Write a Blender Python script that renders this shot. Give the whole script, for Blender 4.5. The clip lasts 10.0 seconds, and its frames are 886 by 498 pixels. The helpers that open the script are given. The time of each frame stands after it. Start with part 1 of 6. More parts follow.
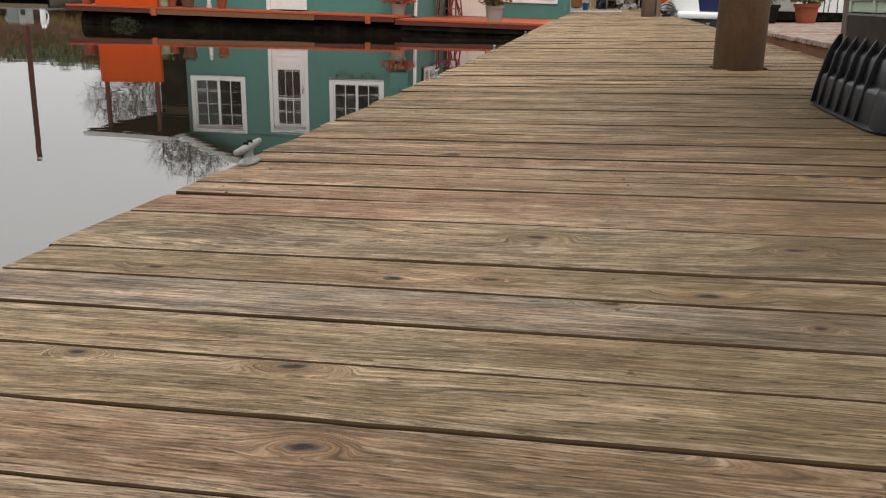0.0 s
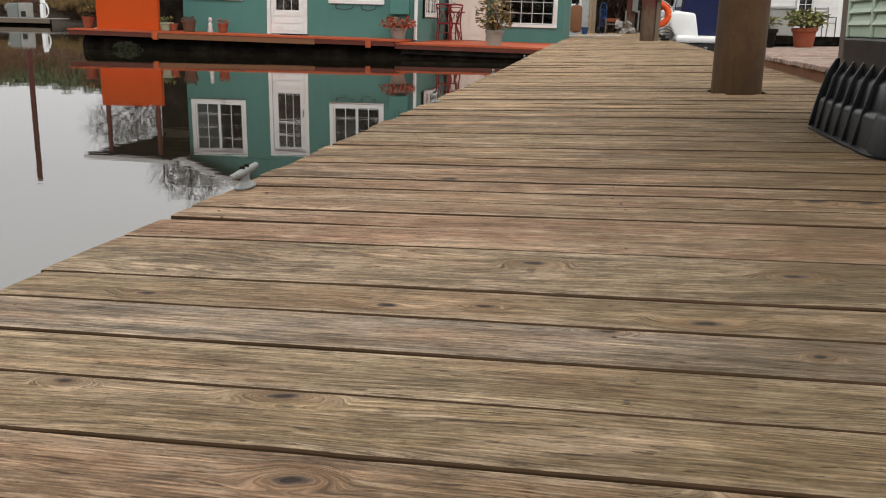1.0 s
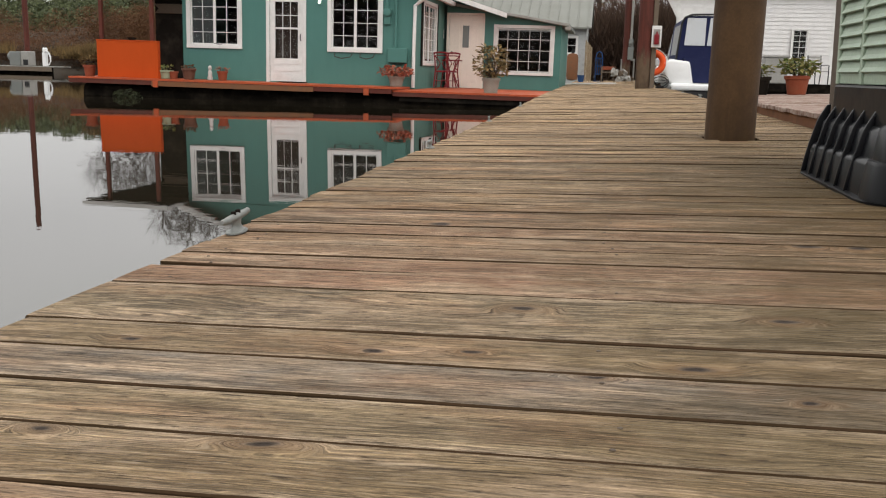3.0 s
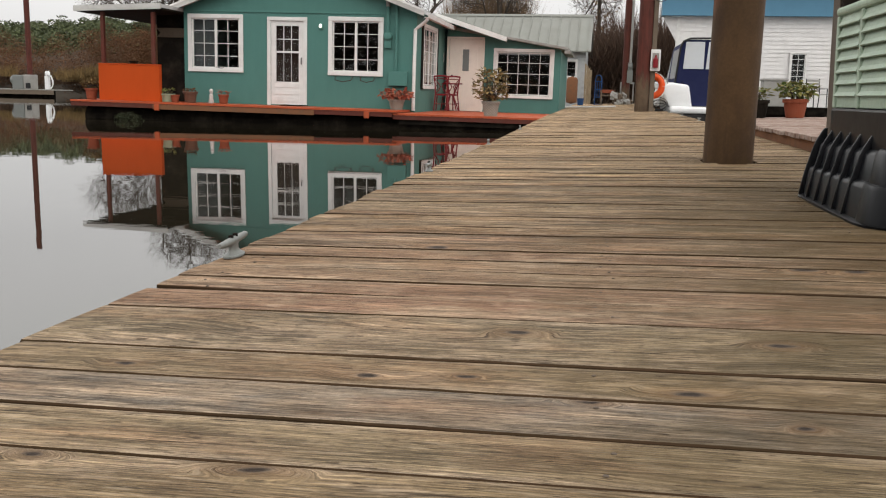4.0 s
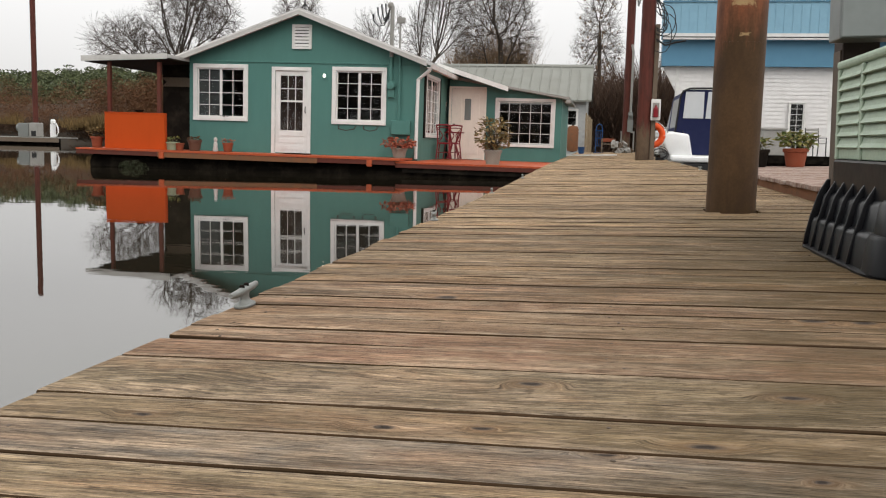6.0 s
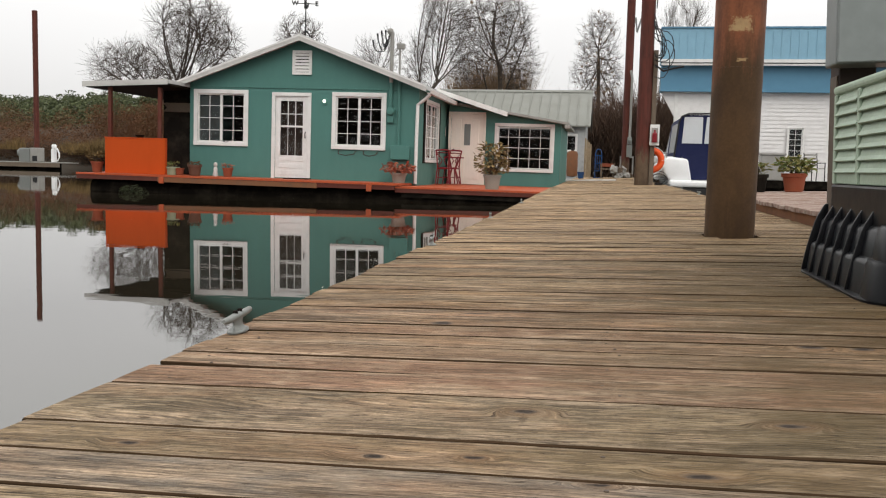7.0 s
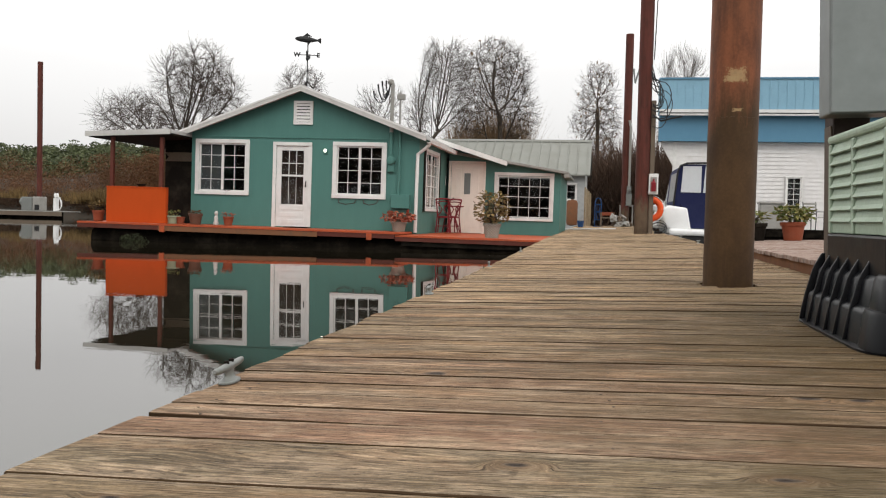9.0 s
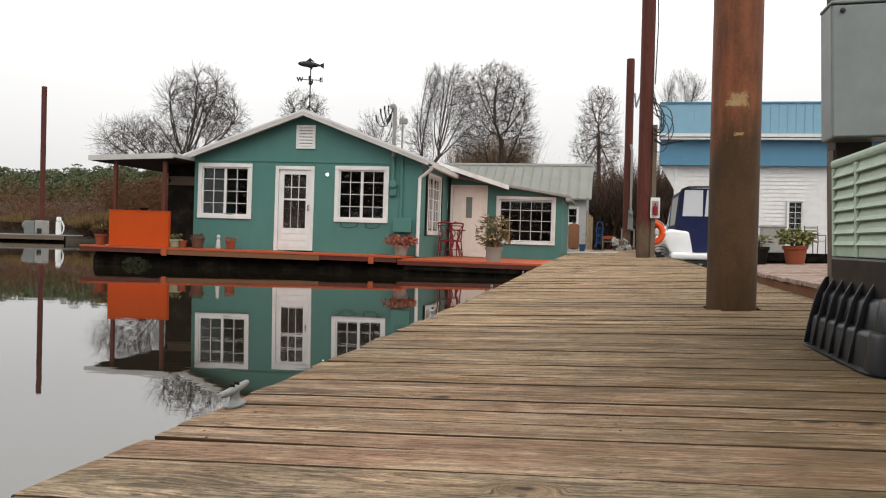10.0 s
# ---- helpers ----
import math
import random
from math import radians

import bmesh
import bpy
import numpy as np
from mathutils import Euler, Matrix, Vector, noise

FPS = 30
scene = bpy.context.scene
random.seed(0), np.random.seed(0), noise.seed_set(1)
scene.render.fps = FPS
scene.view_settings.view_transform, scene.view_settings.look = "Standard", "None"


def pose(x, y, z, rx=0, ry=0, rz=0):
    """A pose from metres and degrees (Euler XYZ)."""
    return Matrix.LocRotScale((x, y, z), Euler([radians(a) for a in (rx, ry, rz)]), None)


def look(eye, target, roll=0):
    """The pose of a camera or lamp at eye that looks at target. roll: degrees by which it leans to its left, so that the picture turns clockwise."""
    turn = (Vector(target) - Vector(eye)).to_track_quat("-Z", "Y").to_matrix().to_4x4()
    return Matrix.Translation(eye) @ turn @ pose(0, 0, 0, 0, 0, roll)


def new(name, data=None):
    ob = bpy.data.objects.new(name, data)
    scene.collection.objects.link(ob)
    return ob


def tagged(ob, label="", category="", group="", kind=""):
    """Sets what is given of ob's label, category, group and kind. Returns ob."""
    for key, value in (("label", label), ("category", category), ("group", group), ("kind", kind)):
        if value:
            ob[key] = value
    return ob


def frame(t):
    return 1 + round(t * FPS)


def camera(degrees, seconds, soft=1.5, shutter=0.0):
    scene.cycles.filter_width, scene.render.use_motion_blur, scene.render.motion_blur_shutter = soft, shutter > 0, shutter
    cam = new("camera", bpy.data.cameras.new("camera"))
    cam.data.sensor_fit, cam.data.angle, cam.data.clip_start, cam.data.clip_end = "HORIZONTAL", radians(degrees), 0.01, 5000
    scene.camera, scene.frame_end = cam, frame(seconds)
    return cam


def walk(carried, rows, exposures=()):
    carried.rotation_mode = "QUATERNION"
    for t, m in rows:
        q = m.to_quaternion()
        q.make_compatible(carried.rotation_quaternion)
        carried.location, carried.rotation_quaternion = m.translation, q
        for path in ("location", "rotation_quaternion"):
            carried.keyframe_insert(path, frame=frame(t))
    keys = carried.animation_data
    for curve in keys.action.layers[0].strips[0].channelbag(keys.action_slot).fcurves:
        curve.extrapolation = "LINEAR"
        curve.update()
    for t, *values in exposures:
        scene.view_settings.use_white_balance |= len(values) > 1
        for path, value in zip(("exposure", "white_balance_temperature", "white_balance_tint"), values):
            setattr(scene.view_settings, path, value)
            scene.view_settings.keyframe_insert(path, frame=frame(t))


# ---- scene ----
cam = camera(52.6, 10.0, 1.15)
# the dock lists 1.8 degrees towards its water side; the path was taken on its boards
LIST = pose(0, 0, 0, 0, -1.8, 0)
PATH = [
    (0, (-0.014, -0.02, 0.42), (-0.355, 1.879, -0.107), -0.5),
    (0.5, (-0.006, -0.009, 0.419), (-0.35, 1.896, -0.084), -0.5),
    (1, (-0.008, -0.004, 0.422), (-0.351, 1.907, -0.056), -0.5),
    (1.5, (-0.009, -0.007, 0.424), (-0.354, 1.911, -0.03), -0.5),
    (2, (-0.005, -0.005, 0.419), (-0.35, 1.917, -0.011), -0.5),
    (2.5, (0.001, 0.005, 0.418), (-0.342, 1.934, 0.014), -0.5),
    (4, (0.017, 0.01, 0.421), (-0.327, 1.952, 0.092), -0.5),
    (4.5, (0.003, -0.01, 0.425), (-0.342, 1.936, 0.121), -0.5),
    (5, (-0.003, -0.027, 0.431), (-0.349, 1.923, 0.153), -0.4),
    (5.5, (-0.006, -0.024, 0.433), (-0.353, 1.929, 0.181), -0.4),
    (7, (0.008, 0.007, 0.432), (-0.341, 1.969, 0.262), -0.4),
    (7.5, (0.007, 0.006, 0.435), (-0.342, 1.97, 0.291), -0.4),
    (8, (0.016, 0.01, 0.432), (-0.335, 1.975, 0.315), -0.4),
    (8.5, (0.026, 0.018, 0.435), (-0.325, 1.984, 0.345), -0.4),
    (9, (0.026, 0.021, 0.434), (-0.325, 1.989, 0.372), -0.4),
    (9.5, (0.024, 0.019, 0.434), (-0.33, 1.987, 0.4), -0.5),
    (10, (0.016, 0.012, 0.433), (-0.338, 1.98, 0.424), -0.4),
]
walk(cam, [(t, LIST @ look(eye, target, roll)) for t, eye, target, roll in PATH])


# ---- overcast daylight ----
SUN_EL, SUN_AZ = 46, 152
world = bpy.data.worlds.new("overcast_sky")
scene.world = world
world.use_nodes = True
wn, wl = world.node_tree.nodes, world.node_tree.links
wn.clear()
w_out = wn.new("ShaderNodeOutputWorld")
w_bg = wn.new("ShaderNodeBackground")
w_sky = wn.new("ShaderNodeTexSky")
w_sky.sky_type = "NISHITA"
w_sky.sun_disc = False
w_sky.sun_elevation, w_sky.sun_rotation = radians(SUN_EL), radians(SUN_AZ)
w_sky.dust_density = 4.0
w_grey = wn.new("ShaderNodeHueSaturation")
w_grey.inputs["Saturation"].default_value = 0.12
w_grey.inputs["Value"].default_value = 0.10
w_tc = wn.new("ShaderNodeTexCoord")
w_sep = wn.new("ShaderNodeSeparateXYZ")
w_ramp = wn.new("ShaderNodeValToRGB")
w_cloud = wn.new("ShaderNodeTexNoise")
w_cloud.inputs["Scale"].default_value = 2.2
w_cloud.inputs["Detail"].default_value = 4
w_add = wn.new("ShaderNodeMath")
w_add.operation = "MULTIPLY_ADD"
w_add.inputs[1].default_value = 0.10
w_mix = wn.new("ShaderNodeMix")
w_mix.data_type = "RGBA"
w_mix.inputs["Factor"].default_value = 0.85
# a cloud deck that brightens towards the zenith
cr = w_ramp.color_ramp
cr.elements[0].position, cr.elements[0].color = 0.0, (0.72, 0.71, 0.70, 1)
cr.elements[1].position, cr.elements[1].color = 1.0, (1.87, 1.85, 1.79, 1)
mid = cr.elements.new(0.20)
mid.color = (1.10, 1.09, 1.08, 1)
high = cr.elements.new(0.36)
high.color = (1.77, 1.75, 1.71, 1)
wl.new(w_tc.outputs["Generated"], w_sep.inputs[0])
wl.new(w_tc.outputs["Generated"], w_cloud.inputs["Vector"])
wl.new(w_cloud.outputs["Fac"], w_add.inputs[0])
wl.new(w_sep.outputs["Z"], w_add.inputs[2])
wl.new(w_add.outputs[0], w_ramp.inputs["Fac"])
wl.new(w_sky.outputs[0], w_grey.inputs["Color"])
wl.new(w_grey.outputs[0], w_mix.inputs[6])
wl.new(w_ramp.outputs[0], w_mix.inputs[7])
wl.new(w_mix.outputs[2], w_bg.inputs["Color"])
w_bg.inputs["Strength"].default_value = 1.0
wl.new(w_bg.outputs[0], w_out.inputs[0])
sun_data = bpy.data.lights.new("sun", "SUN")
sun_data.energy, sun_data.angle, sun_data.color = 0.8, radians(40), (1.0, 0.97, 0.92)
sun = new("sun", sun_data)
sun.matrix_world = Matrix.Rotation(radians(-SUN_AZ), 4, "Z") @ pose(0, 0, 0, -(90 - SUN_EL), 0, 0)
scene.view_settings.exposure = 0.0


# ---- materials ----
class Nodes:
    """A small writer of node materials."""

    def __init__(self, name):
        self.mat = bpy.data.materials.new(name)
        self.mat.use_nodes = True
        self.t = self.mat.node_tree
        self.bsdf = self.t.nodes["Principled BSDF"]

    def node(self, kind, props=None, **ins):
        n = self.t.nodes.new("ShaderNode" + kind)
        props = props or {}
        if "operation" in props:
            n.operation = props["operation"]
        if "feature" in props:
            n.feature = props["feature"]
        if "data_type" in props:
            n.data_type, n.blend_type = props["data_type"], props["blend_type"]
        for k, v in ins.items():
            self.put(n.inputs[int(k[1:]) if k[0] == "i" and k[1:].isdigit() else k.replace("_", " ")], v)
        return n

    def put(self, socket, v):
        if isinstance(v, bpy.types.NodeSocket):
            self.t.links.new(v, socket)
        elif isinstance(v, tuple) and len(v) == 3 and socket.type == "RGBA":
            socket.default_value = (*v, 1)
        else:
            socket.default_value = v

    def coords(self, kind="Object"):
        return self.node("TexCoord").outputs[kind]

    def spread(self, vec, size=37.0):
        """Shift the pattern from object to object."""
        r = self.node("ObjectInfo").outputs["Random"]
        off = self.node("CombineXYZ", X=self.maths("MULTIPLY", r, size), Y=self.maths("MULTIPLY", r, size * 3.7), Z=self.maths("MULTIPLY", r, size * 7.1))
        return self.vec("ADD", vec, off.outputs[0])

    def vec(self, op, a, b):
        return self.node("VectorMath", {"operation": op}, i0=a, i1=b).outputs[0]

    def maths(self, op, a, b=0.0, c=0.0):
        return self.node("Math", {"operation": op}, i0=a, i1=b, i2=c).outputs[0]

    def noise(self, vec, scale, detail=3.0, rough=0.55, distort=0.0):
        return self.node("TexNoise", None, Vector=vec, Scale=scale, Detail=detail, Roughness=rough, Distortion=distort).outputs["Fac"]

    def ramp(self, fac, *stops):
        n = self.node("ValToRGB", None, Fac=fac)
        e = n.color_ramp.elements
        while len(e) < len(stops):
            e.new(0.5)
        for el, (p, c) in zip(e, stops):
            el.position, el.color = p, (*c, 1) if isinstance(c, tuple) else (c, c, c, 1)
        return n.outputs[0]

    def mix(self, fac, a, b, how="MIX"):
        n = self.node("Mix", {"data_type": "RGBA", "blend_type": how})
        self.put(n.inputs["Factor"], fac)
        self.put(n.inputs[6], a)
        self.put(n.inputs[7], b)
        return n.outputs[2]

    def bump(self, height, strength=0.3, distance=0.01):
        b = self.node("Bump", None, Height=height, Strength=strength, Distance=distance)
        self.t.links.new(b.outputs[0], self.bsdf.inputs["Normal"])

    def done(self, color, rough=0.6, metal=0.0, **more):
        self.put(self.bsdf.inputs["Base Color"], color)
        self.put(self.bsdf.inputs["Roughness"], rough)
        self.put(self.bsdf.inputs["Metallic"], metal)
        for k, v in more.items():
            self.put(self.bsdf.inputs[k.replace("_", " ")], v)
        return self.mat


def worn(name, base, rough=0.6, metal=0.0, dirt=(0.10, 0.08, 0.06), amount=0.25, scale=3.0, relief=0.15, grain=60.0, gloss=0.22):
    """A plain surface with blotches, fine grain and a little grime."""
    n = Nodes(name)
    v = n.spread(n.coords())
    big = n.noise(v, scale, 4, 0.6)
    fine = n.noise(v, grain, 3, 0.6)
    c = n.mix(n.ramp(big, (0.45, 0.0), (0.75, amount)), base, dirt)
    c = n.mix(0.35, c, n.ramp(fine, (0.3, 0.55), (0.7, 1.0)), "MULTIPLY")
    n.bump(fine, relief, 0.004)
    r = n.maths("MULTIPLY_ADD", big, 0.25, rough - 0.12)
    return n.done(c, r, metal, Specular_IOR_Level=gloss)


def plain(name, base, rough=0.5, metal=0.0):
    n = Nodes(name)
    v = n.spread(n.coords())
    f = n.noise(v, 8.0, 4)
    return n.done(n.mix(0.25, base, n.ramp(f, (0.3, 0.5), (0.7, 1.0)), "MULTIPLY"), n.maths("MULTIPLY_ADD", f, 0.2, rough - 0.1), metal, Specular_IOR_Level=0.3)


def weathered_plank():
    """Grey-brown softwood decking: growth rings that close round knots, short checks, worn flecks."""
    n = Nodes("weathered_plank")
    info = n.node("ObjectInfo")
    rnd, tone, place = info.outputs["Random"], info.outputs["Color"], info.outputs["Location"]
    local = n.coords()
    s = n.node("SeparateXYZ", None, Vector=local)
    y, own = s.outputs[1], s.outputs[0]
    x = n.maths("MULTIPLY_ADD", rnd, 41.0, own)
    z = n.maths("MULTIPLY", rnd, 291.0)

    def stretched(fx, fy, yy=None):
        return n.node("CombineXYZ", X=n.maths("MULTIPLY", x, fx), Y=n.maths("MULTIPLY", y if yy is None else yy, fy), Z=z).outputs[0]

    # named knots: (x, y, half length, half width), each in its own plank
    spot = n.node("NewGeometry").outputs["Position"]
    ragged = n.node("TexNoise", None, Vector=spot, Scale=22.0, Detail=4.0).outputs["Color"]
    spot = n.vec("ADD", spot, n.vec("MULTIPLY", n.vec("SUBTRACT", ragged, (0.5, 0.5, 0.5)), (0.034, 0.016, 0.0)))
    row = n.node("SeparateXYZ", None, Vector=place).outputs[1]
    knot = None
    for kx, ky, a, b in KNOTS:
        d = n.node("VectorMath", {"operation": "LENGTH"}, i0=n.vec("MULTIPLY", n.vec("SUBTRACT", spot, (kx, ky, 0.0)), (1 / a, 1 / b, 0.0))).outputs["Value"]
        away = n.maths("GREATER_THAN", n.maths("ABSOLUTE", n.maths("SUBTRACT", row, ky + 0.0236 * kx)), 0.078)
        d = n.maths("MULTIPLY_ADD", away, 99.0, d)
        knot = d if knot is None else n.maths("MINIMUM", knot, d)
    # further knots by chance
    chance = n.node("TexVoronoi", {"feature": "F1"}, Vector=stretched(0.85, 4.2), Scale=1.0, Randomness=1.0).outputs["Distance"]
    knot = n.maths("MINIMUM", knot, n.maths("MULTIPLY", chance, 17.0))
    wander = n.noise(stretched(1.3, 5.0), 1.0, 2.5, 0.5)
    swing = n.maths("MULTIPLY_ADD", n.maths("FRACT", n.maths("MULTIPLY", rnd, 7.3)), 0.10, 0.015)
    ripple = n.noise(stretched(9.0, 30.0), 1.0, 2.0, 0.5)
    flow = n.maths("ADD", y, n.maths("ADD", n.maths("MULTIPLY", wander, swing), n.maths("MULTIPLY", ripple, 0.006)))
    close = n.ramp(n.maths("MULTIPLY", knot, 0.1), (0.10, 0.85), (0.38, 0.0))
    flow = n.maths("ADD", flow, n.maths("MULTIPLY", close, n.maths("SUBTRACT", n.maths("MULTIPLY", knot, 0.013), flow)))
    # rings of uneven width along the flow
    pitch = n.maths("ADD", n.maths("MULTIPLY", flow, 1050.0), n.maths("MULTIPLY", n.noise(stretched(1.5, 30.0, flow), 1.0, 2.0), 16.0))
    ring = n.maths("MULTIPLY_ADD", n.maths("SINE", pitch), 0.5, 0.5)
    band = n.noise(stretched(2.2, 40.0, flow), 1.0, 6.0, 0.70)
    fibre = n.noise(stretched(22.0, 300.0, flow), 1.0, 4.0, 0.65)
    streak = n.noise(stretched(13.0, 85.0, flow), 1.0, 4.0, 0.72)
    dash = n.ramp(n.noise(stretched(24.0, 230.0, flow), 1.0, 2.0, 0.5), (0.655, 0.0), (0.70, 1.0))
    split = n.ramp(n.noise(stretched(4.5, 120.0, flow), 1.0, 3.0, 0.55), (0.672, 0.0), (0.70, 1.0))
    fleck = n.ramp(n.noise(stretched(13.0, 110.0, flow), 1.0, 3.0, 0.6), (0.56, 0.0), (0.65, 1.0))
    speck = n.noise(stretched(120.0, 260.0), 1.0, 4.0, 0.7)
    patch = n.noise(stretched(3.6, 8.0), 1.0, 4.0, 0.62)
    stain = n.noise(n.vec("ADD", stretched(2.2, 6.0), (9.0, 4.0, 2.0)), 1.0, 5.0, 0.62)
    pale = n.noise(n.vec("ADD", stretched(2.8, 9.0), (3.0, 14.0, 5.0)), 1.0, 5.0, 0.62)
    c = n.mix(n.ramp(patch, (0.44, 0.0), (0.66, 0.60)), tone, (0.160, 0.106, 0.062))
    c = n.mix(n.ramp(stain, (0.52, 0.0), (0.68, 0.60)), c, (0.178, 0.098, 0.054))
    c = n.mix(n.ramp(pale, (0.50, 0.0), (0.66, 0.80)), c, (0.278, 0.202, 0.136))
    dry = n.ramp(n.maths("MULTIPLY", row, 0.1), (0.20, 0.45), (0.27, 1.0))
    c = n.mix(dry, c, n.ramp(band, (0.40, 0.50), (0.49, 1.0), (0.59, 1.50)), "MULTIPLY")
    c = n.mix(n.ramp(patch, (0.34, 0.65), (0.60, 0.18)), c, n.ramp(ring, (0.0, 0.50), (0.40, 0.94), (1.0, 1.20)), "MULTIPLY")
    coarse = n.noise(stretched(1.5, 17.0, flow), 1.0, 4.0, 0.65)
    c = n.mix(dry, c, n.ramp(coarse, (0.40, 0.66), (0.50, 1.0), (0.60, 1.34)), "MULTIPLY")
    # worn pale rims; light caught by the rounded edges is painted in too
    rim = n.maths("ADD", n.maths("ABSOLUTE", y), n.maths("MULTIPLY", n.noise(stretched(7.0, 20.0), 1.0, 4.0, 0.6), 0.05))
    worn_lit_rim = n.ramp(n.noise(n.vec("ADD", stretched(3.0, 4.0), (5.0, 2.0, 8.0)), 1.0, 3.0, 0.6), (0.36, 0.20), (0.62, 1.0))
    c = n.mix(n.maths("MULTIPLY", n.ramp(rim, (0.074, 0.0), (0.098, 0.80)), worn_lit_rim), c, (0.345, 0.262, 0.184))
    c = n.mix(0.9, c, n.ramp(streak, (0.32, 0.76), (0.50, 1.0), (0.68, 1.28)), "MULTIPLY")
    hair = n.noise(stretched(7.0, 260.0, flow), 1.0, 4.0, 0.65)
    c = n.mix(0.9, c, n.ramp(hair, (0.36, 0.54), (0.50, 1.0), (0.64, 1.42)), "MULTIPLY")
    # long dark grain lines, close together and uneven
    for fx, fy, wide, deep in ((1.4, 44.0, 0.014, 0.36), (2.6, 95.0, 0.024, 0.48)):
        line = n.maths("ABSOLUTE", n.maths("SUBTRACT", n.noise(stretched(fx, fy, flow), 1.0, 4.0, 0.6), 0.5))
        keep = n.ramp(n.noise(stretched(fx * 2.1, fy * 0.3), 1.0, 2.0), (0.40, 0.25), (0.60, 1.0))
        c = n.mix(keep, c, n.ramp(line, (0.0, deep), (wide, 1.0)), "MULTIPLY")
    c = n.mix(0.85, c, n.ramp(fibre, (0.28, 0.46), (0.48, 0.98), (0.72, 1.50)), "MULTIPLY")
    c = n.mix(0.50, c, n.ramp(speck, (0.28, 0.50), (0.50, 1.0), (0.72, 1.50)), "MULTIPLY")
    c = n.mix(n.maths("MULTIPLY", fleck, n.ramp(stain, (0.35, 0.55), (0.60, 0.20))), c, (0.400, 0.312, 0.220))
    # olive moss that also paints the right side's shade, fading further out
    moss_shade = n.maths("MULTIPLY_ADD", own, 0.34, n.noise(stretched(2.3, 2.3), 1.0, 5.0, 0.65))
    near_fade = n.ramp(n.maths("MULTIPLY", row, 0.1), (0.42, 1.0), (0.75, 0.30))
    c = n.mix(n.maths("MULTIPLY", n.ramp(moss_shade, (0.40, 0.0), (0.78, 0.80)), near_fade), c, (0.058, 0.039, 0.015))
    c = n.mix(n.maths("MULTIPLY", dash, 0.80), c, (0.040, 0.025, 0.015))
    c = n.mix(n.maths("MULTIPLY", split, 0.80), c, (0.026, 0.016, 0.010))
    c = n.mix(n.ramp(n.maths("MULTIPLY", knot, 0.1), (0.10, 0.34), (0.34, 0.0)), c, (0.185, 0.100, 0.050))
    c = n.mix(n.ramp(n.maths("MULTIPLY", knot, 0.1), (0.075, 0.60), (0.125, 0.0)), c, (0.088, 0.073, 0.060))
    c = n.mix(n.ramp(n.maths("MULTIPLY", knot, 0.1), (0.045, 0.88), (0.095, 0.0)), c, (0.016, 0.011, 0.009))
    h = n.maths("ADD", n.maths("ADD", n.maths("MULTIPLY", ring, 0.6), n.maths("MULTIPLY", speck, 0.6)), n.maths("ADD", fibre, n.maths("MULTIPLY", band, 1.0)))
    h = n.maths("SUBTRACT", h, n.maths("MULTIPLY", n.maths("MAXIMUM", dash, split), 1.6))
    n.bump(h, 0.9, 0.0022)
    return n.done(c, n.maths("MULTIPLY_ADD", fibre, 0.2, 0.66), 0.0, Specular_IOR_Level=0.12)


# knots of the nearest planks: x, y, half length, half width
KNOTS = ((-0.295, 0.744, 0.019, 0.012), (-0.372, 0.936, 0.024, 0.009), (-0.655, 0.942, 0.014, 0.007), (-0.743, 1.315, 0.020, 0.009), (-0.336, 1.310, 0.022, 0.010), (-0.181, 1.326, 0.014, 0.008), (0.006, 1.236, 0.016, 0.006), (0.148, 1.290, 0.026, 0.011), (0.285, 1.169, 0.014, 0.008), (-0.126, 1.594, 0.022, 0.015), (0.326, 1.569, 0.024, 0.014), (0.345, 0.700, 0.014, 0.010), (-0.287, 1.862, 0.026, 0.018), (0.511, 2.296, 0.034, 0.026), (0.630, 2.288, 0.028, 0.024), (-0.439, 2.512, 0.032, 0.028))


